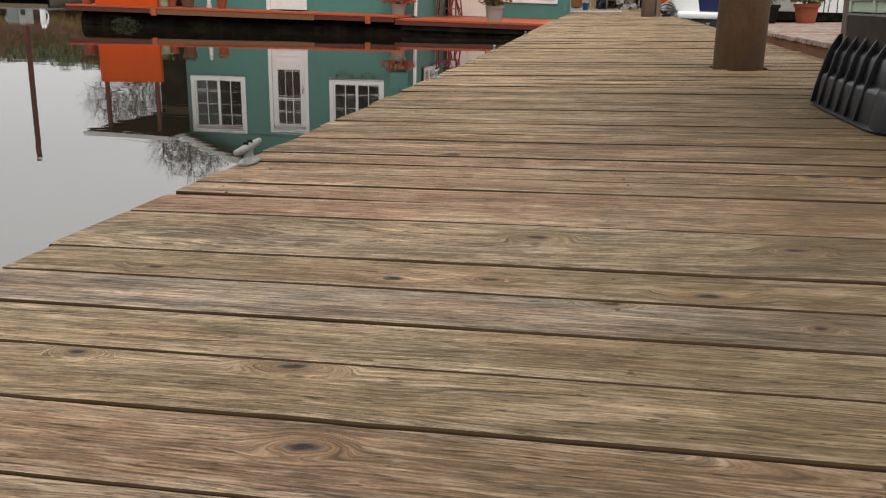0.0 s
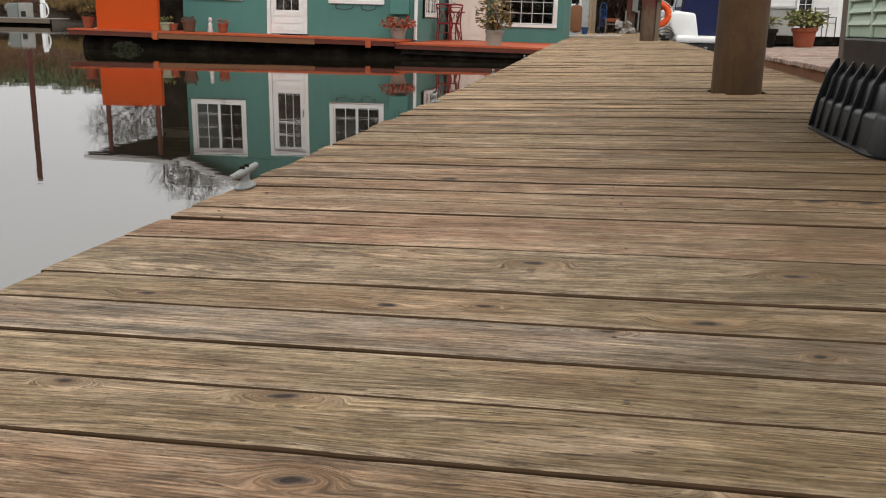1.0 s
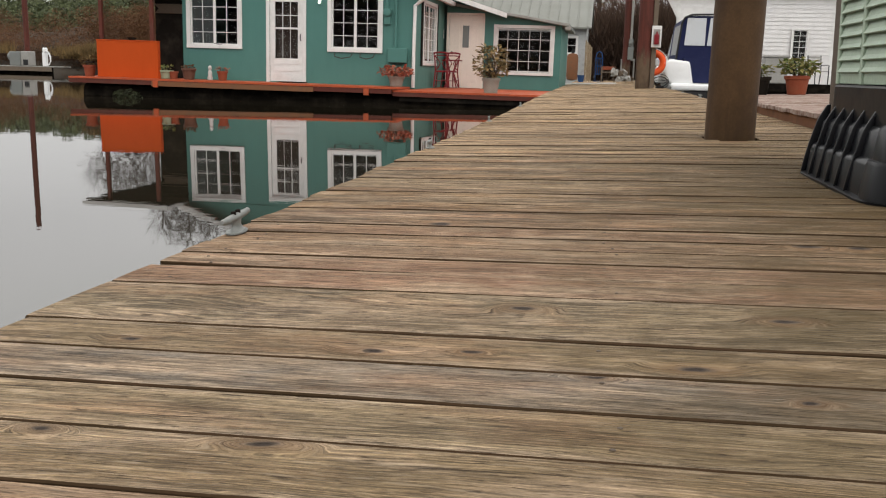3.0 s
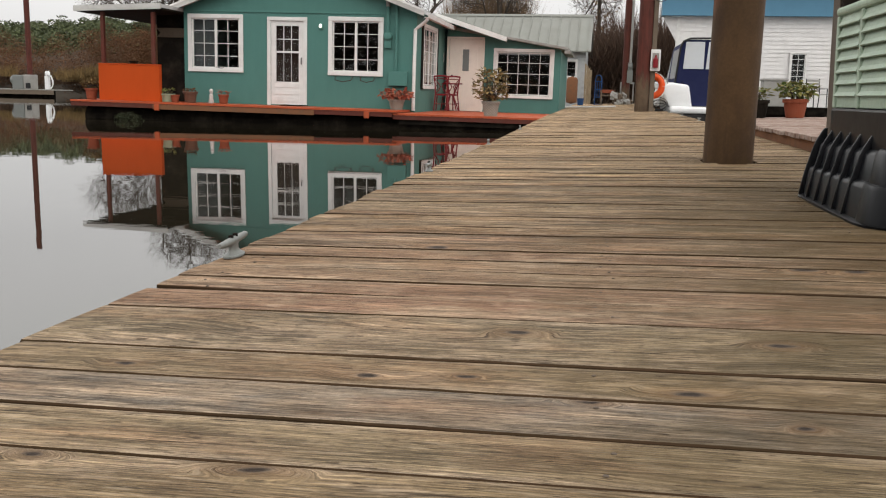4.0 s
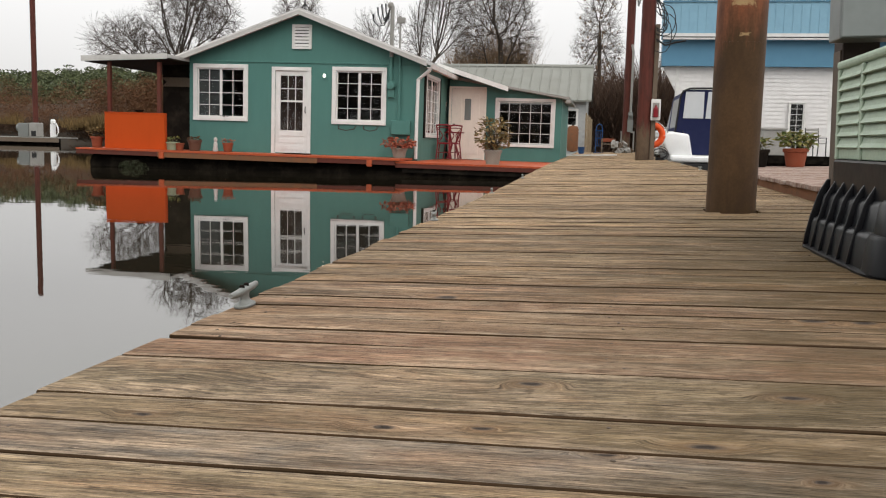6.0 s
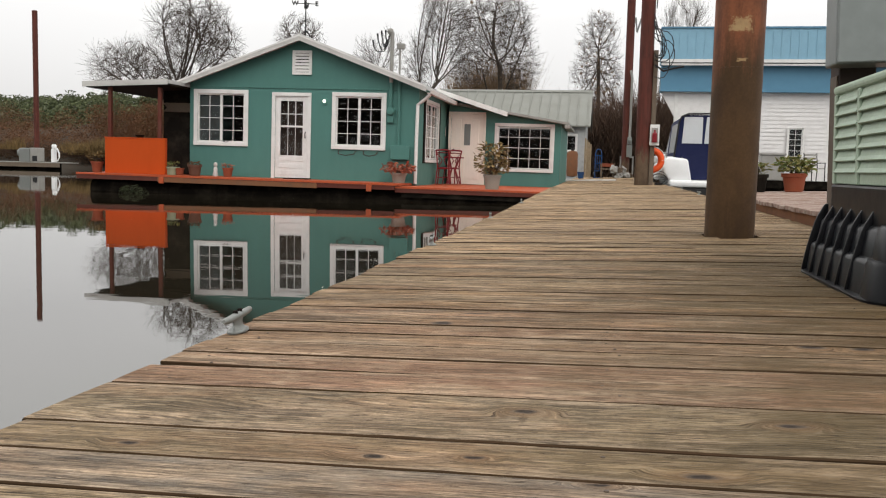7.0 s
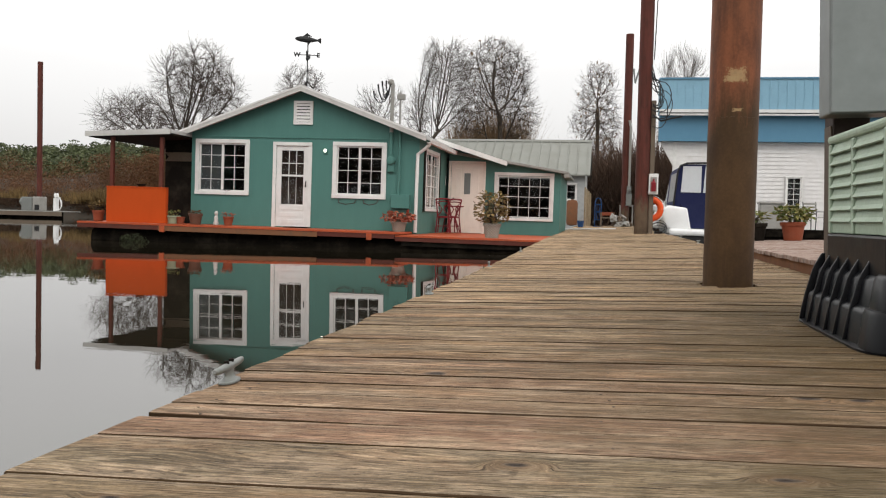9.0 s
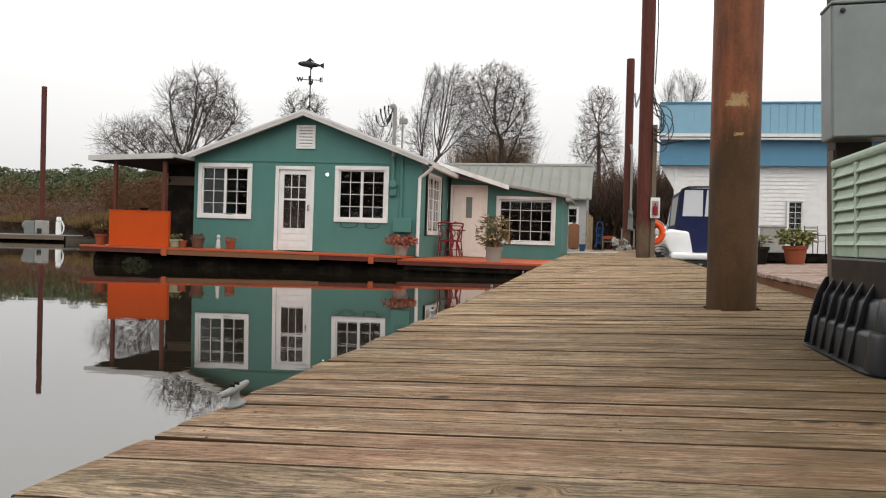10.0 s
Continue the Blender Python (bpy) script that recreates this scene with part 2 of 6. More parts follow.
def rusty_pile(name, rust, dull, low=None, line=0.0, patches=()):
    """Steel pipe pile: streaked rust over a duller foot that ends unevenly near the height line,
    and patches of old yellow paint where given as (x, z, half width, half height)."""
    n = Nodes(name)
    v = n.coords()
    s = n.node("SeparateXYZ", None, Vector=v)
    streak = n.noise(n.vec("MULTIPLY", v, (9.0, 9.0, 0.7)), 1.0, 5, 0.6)
    blot = n.noise(n.vec("MULTIPLY", v, (1.0, 1.0, 0.6)), 3.1, 5, 0.65)
    fine = n.noise(v, 60.0, 4, 0.65)
    c = n.mix(n.ramp(blot, (0.42, 0.0), (0.66, 0.75)), rust, dull)
    c = n.mix(n.ramp(streak, (0.46, 0.0), (0.64, 0.6)), c, tuple(1.5 * k for k in rust))
    if low:
        h = n.maths("ADD", n.maths("SUBTRACT", s.outputs[2], line), n.maths("MULTIPLY", n.maths("SUBTRACT", n.noise(n.vec("MULTIPLY", v, (6.0, 6.0, 1.2)), 1.0, 5, 0.65), 0.5), 1.3))
        foot = n.mix(n.ramp(blot, (0.38, 0.0), (0.64, 1.0)), low, tuple(0.62 * k for k in low))
        c = n.mix(n.ramp(h, (0.0, 1.0), (0.30, 0.0)), c, foot)
    c = n.mix(n.ramp(streak, (0.28, 0.6), (0.42, 0.0)), c, tuple(0.35 * k for k in dull))
    for px, pz, hw, hh in patches:
        dx = n.maths("DIVIDE", n.maths("SUBTRACT", s.outputs[0], px), hw)
        dz = n.maths("DIVIDE", n.maths("SUBTRACT", s.outputs[2], pz), hh)
        d = n.maths("MAXIMUM", n.maths("ABSOLUTE", dx), n.maths("ABSOLUTE", dz))
        d = n.maths("ADD", d, n.maths("MULTIPLY", n.noise(v, 60.0, 5, 0.75), 2.4))
        front = n.maths("LESS_THAN", s.outputs[1], 0.0)
        c = n.mix(n.maths("MULTIPLY", n.ramp(n.maths("SUBTRACT", d, 1.85), (0.0, 0.8), (0.30, 0.0)), front), c, (0.38, 0.26, 0.13))
    c = n.mix(0.35, c, n.ramp(fine, (0.3, 0.55), (0.7, 1.2)), "MULTIPLY")
    worn_spot = n.noise(n.vec("MULTIPLY", v, (1.0, 1.0, 0.35)), 6.0, 5, 0.6)
    c = n.mix(n.ramp(worn_spot, (0.52, 0.0), (0.68, 0.50)), c, tuple(0.45 * k for k in dull))
    n.bump(n.maths("ADD", fine, n.maths("MULTIPLY", blot, 2.0)), 0.3, 0.004)
    return n.done(c, n.maths("MULTIPLY_ADD", blot, 0.3, 0.44), 0.0, Specular_IOR_Level=0.18)


def water_mat():
    n = Nodes("still_water")
    v = n.coords()
    a = n.noise(n.vec("MULTIPLY", v, (0.9, 2.2, 1.0)), 1.3, 2.0, 0.5)
    b = n.noise(n.vec("MULTIPLY", v, (1.0, 2.0, 1.0)), 0.17, 2.0, 0.5)
    f = n.noise(n.vec("MULTIPLY", v, (1.0, 3.0, 1.0)), 4.5, 2.0, 0.5)
    n.bump(n.maths("ADD", n.maths("MULTIPLY", f, 0.05), n.maths("ADD", n.maths("MULTIPLY", a, 0.25), b)), 0.20, 0.012)
    return n.done((0.017, 0.014, 0.009), 0.012, 0.0, IOR=1.66, Specular_IOR_Level=0.5)


def lap_paint(name, base, gloss=0.25):
    n = Nodes(name)
    v = n.coords()
    streak = n.noise(n.vec("MULTIPLY", v, (2.0, 2.0, 0.5)), 2.0, 5, 0.6)
    fine = n.noise(v, 45.0, 3, 0.6)
    c = n.mix(n.ramp(streak, (0.35, 0.0), (0.7, 0.28)), base, tuple(b * 0.72 for b in base))
    c = n.mix(0.3, c, n.ramp(fine, (0.3, 0.75), (0.7, 1.08)), "MULTIPLY")
    n.bump(fine, 0.12, 0.004)
    return n.done(c, n.maths("MULTIPLY_ADD", streak, 0.2, 0.45), 0.0, Specular_IOR_Level=gloss)


def woven_mat():
    """Pale split cane in a basket weave."""
    n = Nodes("pale_woven_planter")
    s = n.node("SeparateXYZ", None, Vector=n.coords())
    turn = n.maths("ARCTAN2", s.outputs[1], s.outputs[0])
    weave = n.maths("MULTIPLY", n.maths("SINE", n.maths("MULTIPLY", turn, 16.0)), n.maths("SINE", n.maths("MULTIPLY", s.outputs[2], 110.0)))
    c = n.mix(n.ramp(weave, (0.0, 0.0), (0.45, 1.0)), (0.255, 0.235, 0.195), (0.46, 0.43, 0.38))
    c = n.mix(0.5, c, n.ramp(n.noise(n.coords(), 30.0, 4), (0.3, 0.5), (0.7, 1.1)), "MULTIPLY")
    n.bump(weave, 0.8, 0.008)
    return n.done(c, 0.75, 0.0, Specular_IOR_Level=0.15)


def glass_mat():
    n = Nodes("window_glass")
    return n.done((0.9, 0.95, 0.95), 0.02, 0.0, Transmission_Weight=1.0, IOR=1.38)


def leafy(name, a, b, rough=0.6, clump=2.0):
    n = Nodes(name)
    r = n.node("NewGeometry").outputs["Random Per Island"]
    v = n.coords()
    c = n.mix(r, a, b)
    c = n.mix(0.5, c, n.ramp(n.noise(v, clump, 4), (0.3, 0.55), (0.7, 1.15)), "MULTIPLY")
    return n.done(c, rough, 0.0, Specular_IOR_Level=0.25)


M_PLANK = weathered_plank()
M_PILE = rusty_pile("rusty_steel_pile", (0.185, 0.064, 0.028), (0.070, 0.034, 0.021), (0.076, 0.041, 0.017), 1.05, ((-0.006, 1.390, 0.064, 0.050), (-0.040, 1.365, 0.050, 0.022), (0.004, 1.165, 0.034, 0.012)))
M_PILERED = rusty_pile("red_primed_pile", (0.085, 0.023, 0.016), (0.066, 0.024, 0.018), (0.110, 0.075, 0.048), 0.70)
# damp plank sides, darkened further so the shade in the gaps is painted
M_EDGE = worn("damp_shaded_plank_edge", (0.050, 0.030, 0.017), 0.9, dirt=(0.022, 0.018, 0.008), amount=0.5, scale=4, gloss=0.03)
M_WATER = water_mat()
M_GLASS = glass_mat()
M_TEAL = lap_paint("teal_siding_paint", (0.072, 0.186, 0.162))
M_WHITE = worn("white_trim_paint", (0.74, 0.73, 0.71), 0.45, amount=0.18)
M_TRIMGREY = worn("weathered_white_trim", (0.55, 0.535, 0.51), 0.55, amount=0.35, scale=2.0)
M_CREAM = worn("cream_door_paint", (0.86, 0.77, 0.68), 0.45, amount=0.12)
M_ORANGE = worn("orange_deck_paint", (0.44, 0.085, 0.030), 0.55, dirt=(0.22, 0.06, 0.03), amount=0.5)
M_ORANGE2 = lap_paint("orange_panel_paint", (0.46, 0.066, 0.011), 0.08)
M_REDPOST = worn("red_brown_post_paint", (0.105, 0.026, 0.017), 0.55)
M_DARK = worn("near_black_timber", (0.011, 0.009, 0.007), 0.8, gloss=0.06)
# near-black rooms: the dimness behind the panes is put in the colour
M_INSIDE = plain("near_black_interior", (0.018, 0.017, 0.016), 0.8)
M_SCREEN = worn("grey_screen_mesh", (0.060, 0.066, 0.068), 0.9, amount=0.4, scale=2.0, gloss=0.05)
M_DOORCURTAIN = worn("dark_brown_curtain", (0.040, 0.026, 0.022), 0.9, amount=0.4, scale=5.0, gloss=0.05)
M_ROOF = worn("grey_green_roof_metal", (0.205, 0.210, 0.188), 0.42, 0.0, amount=0.2, scale=1.0)
M_ROOFWHITE = worn("white_roof_metal", (0.50, 0.49, 0.48), 0.45, 0.0, amount=0.25)
M_BLACKPLASTIC = worn("black_moulded_plastic", (0.0050, 0.0055, 0.007), 0.34, dirt=(0.011, 0.011, 0.012), amount=0.5, scale=9, relief=0.12, grain=25.0, gloss=0.16)
M_GREENBOX = worn("pale_green_plastic", (0.36, 0.445, 0.35), 0.5, dirt=(0.20, 0.24, 0.18), amount=0.25, scale=4, relief=0.05)
M_GREYBOX = worn("grey_enamel_steel", (0.205, 0.224, 0.222), 0.40, dirt=(0.15, 0.15, 0.14), amount=0.30, scale=1.4, relief=0.0, grain=9.0)
M_GALV = worn("galvanised_metal", (0.21, 0.22, 0.21), 0.5, 0.4, dirt=(0.22, 0.22, 0.20), amount=0.5, scale=20)
M_BLUE1 = worn("light_blue_metal", (0.225, 0.40, 0.515), 0.45, amount=0.15, dirt=(0.12, 0.22, 0.30))
M_BLUE2 = worn("blue_metal", (0.095, 0.225, 0.335), 0.45, amount=0.15, dirt=(0.05, 0.14, 0.22))
M_SIDING = worn("white_vinyl_siding", (0.70, 0.68, 0.67), 0.5, amount=0.15)
# darker copy of the white siding, with the far house's shade in it
M_SIDINGSHADE = worn("shaded_white_siding", (0.40, 0.41, 0.41), 0.55, amount=0.3)
M_NAVY = worn("navy_canvas", (0.012, 0.016, 0.060), 0.85, dirt=(0.03, 0.035, 0.08), amount=0.4)
M_GEL = worn("white_gelcoat", (0.80, 0.80, 0.80), 0.2, amount=0.08, relief=0.0, gloss=0.5)
M_CLEAR = worn("clear_vinyl", (0.58, 0.60, 0.62), 0.15, amount=0.1, gloss=0.5)
M_TERRA = worn("terracotta", (0.245, 0.060, 0.028), 0.75, dirt=(0.25, 0.10, 0.06), amount=0.4, scale=9)
M_WICKER = woven_mat()
M_RED = worn("dark_red_enamel", (0.20, 0.014, 0.020), 0.35)
# dull near-black: the shade beneath the decks is put in this colour
M_PITCH = worn("near_black_float_timber", (0.006, 0.005, 0.004), 0.9, gloss=0.02)
M_WEED = leafy("dim_water_weed", (0.020, 0.026, 0.011), (0.050, 0.056, 0.024))
M_LOWBRUSH = leafy("dim_brown_brush", (0.046, 0.026, 0.015), (0.086, 0.048, 0.026), 0.9, 0.25)
M_FENCE = worn("tan_fence_board", (0.30, 0.23, 0.15), 0.8, amount=0.5, scale=6)
# joists and floats near-black: shade under the planks is in their colour
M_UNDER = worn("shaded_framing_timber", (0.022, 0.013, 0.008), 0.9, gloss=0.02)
M_NAIL = worn("rusted_nail_head", (0.085, 0.062, 0.045), 0.6)
M_LIFERING = worn("orange_life_ring", (0.80, 0.10, 0.02), 0.5)
M_BLACK = plain("black_metal", (0.015, 0.015, 0.016), 0.45)
M_BARK = worn("bare_bark", (0.070, 0.054, 0.043), 0.9, dirt=(0.11, 0.095, 0.075), amount=0.4, scale=6)
M_PINKDECK = worn("faded_red_decking", (0.225, 0.150, 0.120), 0.75, dirt=(0.42, 0.37, 0.33), amount=0.8, scale=11, relief=0.5, grain=35.0, gloss=0.1)
M_REDBEAM = worn("red_stained_beam", (0.20, 0.090, 0.046), 0.75, amount=0.5, scale=8, gloss=0.1)
M_CONDUIT = worn("grey_conduit", (0.30, 0.29, 0.27), 0.5)
M_POSTSTRIP = worn("brown_post_strip", (0.10, 0.075, 0.058), 0.6)
M_OLDTIMBER = worn("old_grey_timber", (0.150, 0.115, 0.085), 0.8, amount=0.5, scale=8)
M_STEELPOST = worn("dark_brown_post", (0.045, 0.032, 0.028), 0.7)
M_BLUEPAINT = worn("bright_blue_paint", (0.010, 0.050, 0.15), 0.5)
M_LEAF = leafy("olive_leaves", (0.115, 0.100, 0.038), (0.330, 0.220, 0.090), 0.6, 6.0)
M_LEAFGREEN = leafy("green_leaves", (0.080, 0.118, 0.028), (0.250, 0.215, 0.070))
M_REDLEAF = leafy("rusty_red_foliage", (0.26, 0.050, 0.030), (0.40, 0.12, 0.06))
M_BRAMBLE = leafy("bramble_leaves", (0.042, 0.055, 0.025), (0.102, 0.118, 0.050), 0.7, 0.35)
M_REED = leafy("brown_reeds", (0.104, 0.048, 0.022), (0.138, 0.066, 0.031), 0.9, 0.22)
M_GRASS = leafy("dry_yellow_grass", (0.115, 0.076, 0.031), (0.200, 0.128, 0.050), 0.9)
M_SOIL = worn("dark_bank_soil", (0.030, 0.023, 0.016), 0.95, scale=0.3)
M_OCHRE = leafy("ochre_brush", (0.15, 0.100, 0.062), (0.30, 0.195, 0.110), 0.9)
M_THICKET = leafy("bare_thicket", (0.056, 0.035, 0.025), (0.120, 0.075, 0.052), 0.95)


# ---- mesh helpers ----
def part(name, bm, material, parent=None, label="", smooth=False):
    """Link a bmesh as one mesh object, in the parent's own space."""
    me = bpy.data.meshes.new(name)
    bmesh.ops.recalc_face_normals(bm, faces=bm.faces[:])
    bm.to_mesh(me)
    bm.free()
    me.materials.append(material)
    if smooth:
        for p in me.polygons:
            p.use_smooth = True
        me.set_sharp_from_angle(angle=radians(42))
    ob = new(name, me)
    if parent is not None:
        ob.parent = parent
    if label:
        ob["label"] = label
    return ob


def root(name, m, label, category, group="", kind=""):
    ob = new(name)
    ob.matrix_basis = m
    ob.empty_display_size = 0.2
    return tagged(ob, label, category, group, kind)


def add_box(bm, x0, x1, y0, y1, z0, z1, bevel=0.0, m=None):
    g = bmesh.ops.create_cube(bm, size=1.0)
    vs = g["verts"]
    for v in vs:
        v.co = Vector(((x0 + x1) / 2 + v.co.x * (x1 - x0), (y0 + y1) / 2 + v.co.y * (y1 - y0), (z0 + z1) / 2 + v.co.z * (z1 - z0)))
    if bevel:
        es = list({e for v in vs for e in v.link_edges})
        r = bmesh.ops.bevel(bm, geom=es, offset=bevel, segments=2, profile=0.5, affect="EDGES")
        vs = list({v for f in r["faces"] for v in f.verts} | {v for v in vs if v.is_valid})
    if m is not None:
        bmesh.ops.transform(bm, matrix=m, verts=[v for v in vs if v.is_valid])
    return bm


def box(x0, x1, y0, y1, z0, z1, bevel=0.0, m=None):
    return add_box(bmesh.new(), x0, x1, y0, y1, z0, z1, bevel, m)


def add_lathe(bm, rings, seg=24, m=None, cap=True):
    """Turn a list of (radius, z) about z."""
    loops, made = [], []
    for r, z in rings:
        loop = [bm.verts.new((r * math.cos(2 * math.pi * i / seg), r * math.sin(2 * math.pi * i / seg), z)) for i in range(seg)]
        loops.append(loop)
        made += loop
    for a, b in zip(loops, loops[1:]):
        for i in range(seg):
            bm.faces.new((a[i], a[(i + 1) % seg], b[(i + 1) % seg], b[i]))
    if cap:
        bm.faces.new(loops[0][::-1])
        bm.faces.new(loops[-1])
    if m is not None:
        bmesh.ops.transform(bm, matrix=m, verts=made)
    return bm


def lathe(rings, seg=24, m=None, cap=True):
    return add_lathe(bmesh.new(), rings, seg, m, cap)


def add_tube(bm, pts, radii, seg=6):
    """A tube along points, with a radius at each."""
    pts = [Vector(p) for p in pts]
    if not isinstance(radii, (list, tuple)):
        radii = [radii] * len(pts)
    loops = []
    side = None
    for i, p in enumerate(pts):
        d = (pts[min(i + 1, len(pts) - 1)] - pts[max(i - 1, 0)]).normalized()
        if side is None:
            side = d.orthogonal().normalized()
        side = (side - d * side.dot(d)).normalized()
        up = d.cross(side)
        loops.append([bm.verts.new(p + (side * math.cos(2 * math.pi * k / seg) + up * math.sin(2 * math.pi * k / seg)) * radii[i]) for k in range(seg)])
    for a, b in zip(loops, loops[1:]):
        for k in range(seg):
            bm.faces.new((a[k], a[(k + 1) % seg], b[(k + 1) % seg], b[k]))
    bm.faces.new(loops[0][::-1])
    bm.faces.new(loops[-1])
    return bm


def tube(pts, radii, seg=6):
    return add_tube(bmesh.new(), pts, radii, seg)


def prism(outline, y0, y1):
    """An outline of (x, z) pairs drawn out along y."""
    bm = bmesh.new()
    a = [bm.verts.new((x, y0, z)) for x, z in outline]
    b = [bm.verts.new((x, y1, z)) for x, z in outline]
    bm.faces.new(a)
    bm.faces.new(b[::-1])
    for i in range(len(a)):
        j = (i + 1) % len(a)
        bm.faces.new((a[i], b[i], b[j], a[j]))
    return bm


def soup(name, verts, faces, material, parent=None):
    me = bpy.data.meshes.new(name)
    me.from_pydata(verts, [], faces)
    me.materials.append(material)
    ob = new(name, me)
    ob.parent = parent
    return ob


def wall_with_holes(x0, x1, z0, z1, holes, y0, y1, slope_top=None):
    """A wall along x of thickness y0..y1, with rectangular holes (xa, xb, za, zb) through it."""
    xs = sorted({x0, x1, *[h[0] for h in holes], *[h[1] for h in holes]})
    zs = sorted({z0, z1, *[h[2] for h in holes], *[h[3] for h in holes]})
    bm = bmesh.new()
    grid = {}

    def vert(x, y, z):
        k = (round(x, 4), round(y, 4), round(z, 4))
        if k not in grid:
            grid[k] = bm.verts.new((x, y, z))
        return grid[k]

    def solid(i, k):
        if i < 0 or k < 0 or i >= len(xs) - 1 or k >= len(zs) - 1:
            return False
        cx, cz = (xs[i] + xs[i + 1]) / 2, (zs[k] + zs[k + 1]) / 2
        return not any(a < cx < b and c < cz < d for a, b, c, d in holes)

    for i in range(len(xs) - 1):
        for k in range(len(zs) - 1):
            if not solid(i, k):
                continue
            a, b, c, d = xs[i], xs[i + 1], zs[k], zs[k + 1]
            bm.faces.new([vert(a, y0, c), vert(b, y0, c), vert(b, y0, d), vert(a, y0, d)])
            bm.faces.new([vert(a, y1, c), vert(a, y1, d), vert(b, y1, d), vert(b, y1, c)])
            if not solid(i - 1, k):
                bm.faces.new([vert(a, y0, c), vert(a, y0, d), vert(a, y1, d), vert(a, y1, c)])
            if not solid(i + 1, k):
                bm.faces.new([vert(b, y0, c), vert(b, y1, c), vert(b, y1, d), vert(b, y0, d)])
            if not solid(i, k - 1):
                bm.faces.new([vert(a, y0, c), vert(a, y1, c), vert(b, y1, c), vert(b, y0, c)])
            if not solid(i, k + 1):
                bm.faces.new([vert(a, y0, d), vert(b, y0, d), vert(b, y1, d), vert(a, y1, d)])
    return bm


# ---- water and far ground ----
WATER = -0.36
bm = bmesh.new()
bmesh.ops.create_grid(bm, x_segments=8, y_segments=8, size=2500)
water = part("water", bm, M_WATER)
water.location = (0, 0, WATER)
tagged(water, "still dark river water mirroring houses and sky", "water", kind="structure")


def rise(y):
    """The dock climbs a little as it goes."""
    u = min(max((y - 5.0) / 16.0, 0.0), 1.0)
    return 0.09 * u * u * (3 - 2 * u) + 0.004 * max(0.0, y - 21.0)


dock = root("dock", LIST.copy(), "long floating dock of weathered grey-brown wooden planks", "dock", kind="structure")


# ---- the teal floating house ----
def sash_window(name, parent, x0, x1, z0, z1, cols, rows, y=0.0, trim=0.10, split=True, label="", turn=None):
    """A window in a wall whose face is at y: casing, sash, bars and panes."""
    w = new(name)
    w.parent = parent
    if turn is not None:
        w.matrix_basis = turn
    if label:
        w["label"] = label
    bm = bmesh.new()
    add_box(bm, x0, x1, y - 0.035, y, z1 - trim, z1, 0.006)
    add_box(bm, x0, x1, y - 0.045, y, z0, z0 + trim * 0.9, 0.006)
    add_box(bm, x0, x0 + trim, y - 0.033, y, z0 + trim * 0.9 + 0.001, z1 - trim - 0.001, 0.005)
    add_box(bm, x1 - trim, x1, y - 0.033, y, z0 + trim * 0.9 + 0.001, z1 - trim - 0.001, 0.005)
    part("casing", bm, M_WHITE, w)
    a, b, c, d = x0 + trim, x1 - trim, z0 + trim * 0.9, z1 - trim
    bm = bmesh.new()
    s = 0.035
    add_box(bm, a, b, y + 0.004, y + 0.05, c, c + s)
    add_box(bm, a, b, y + 0.004, y + 0.05, d - s, d)
    add_box(bm, a, a + s, y + 0.004, y + 0.05, c + s, d - s)
    add_box(bm, b - s, b, y + 0.004, y + 0.05, c + s, d - s)
    if split:
        mx = (a + b) / 2
        add_box(bm, mx - 0.03, mx + 0.03, y + 0.002, y + 0.05, c + s, d - s)
    part("sash", bm, M_WHITE, w)
    bm = bmesh.new()
    for i in range(1, cols):
        if split and i * 2 == cols:
            continue
        x = a + (b - a) * i / cols
        add_box(bm, x - 0.0075, x + 0.0075, y + 0.014, y + 0.034, c + s, d - s)
    for k in range(1, rows):
        z = c + (d - c) * k / rows
        add_box(bm, a + s, b - s, y + 0.016, y + 0.032, z - 0.0075, z + 0.0075)
    part("glazing_bar", bm, M_WHITE, w)
    pane = part("pane", box(a + 0.01, b - 0.01, y + 0.022, y + 0.028, c + 0.01, d - 0.01), M_GLASS, w)
    pane.visible_shadow = False
    return w


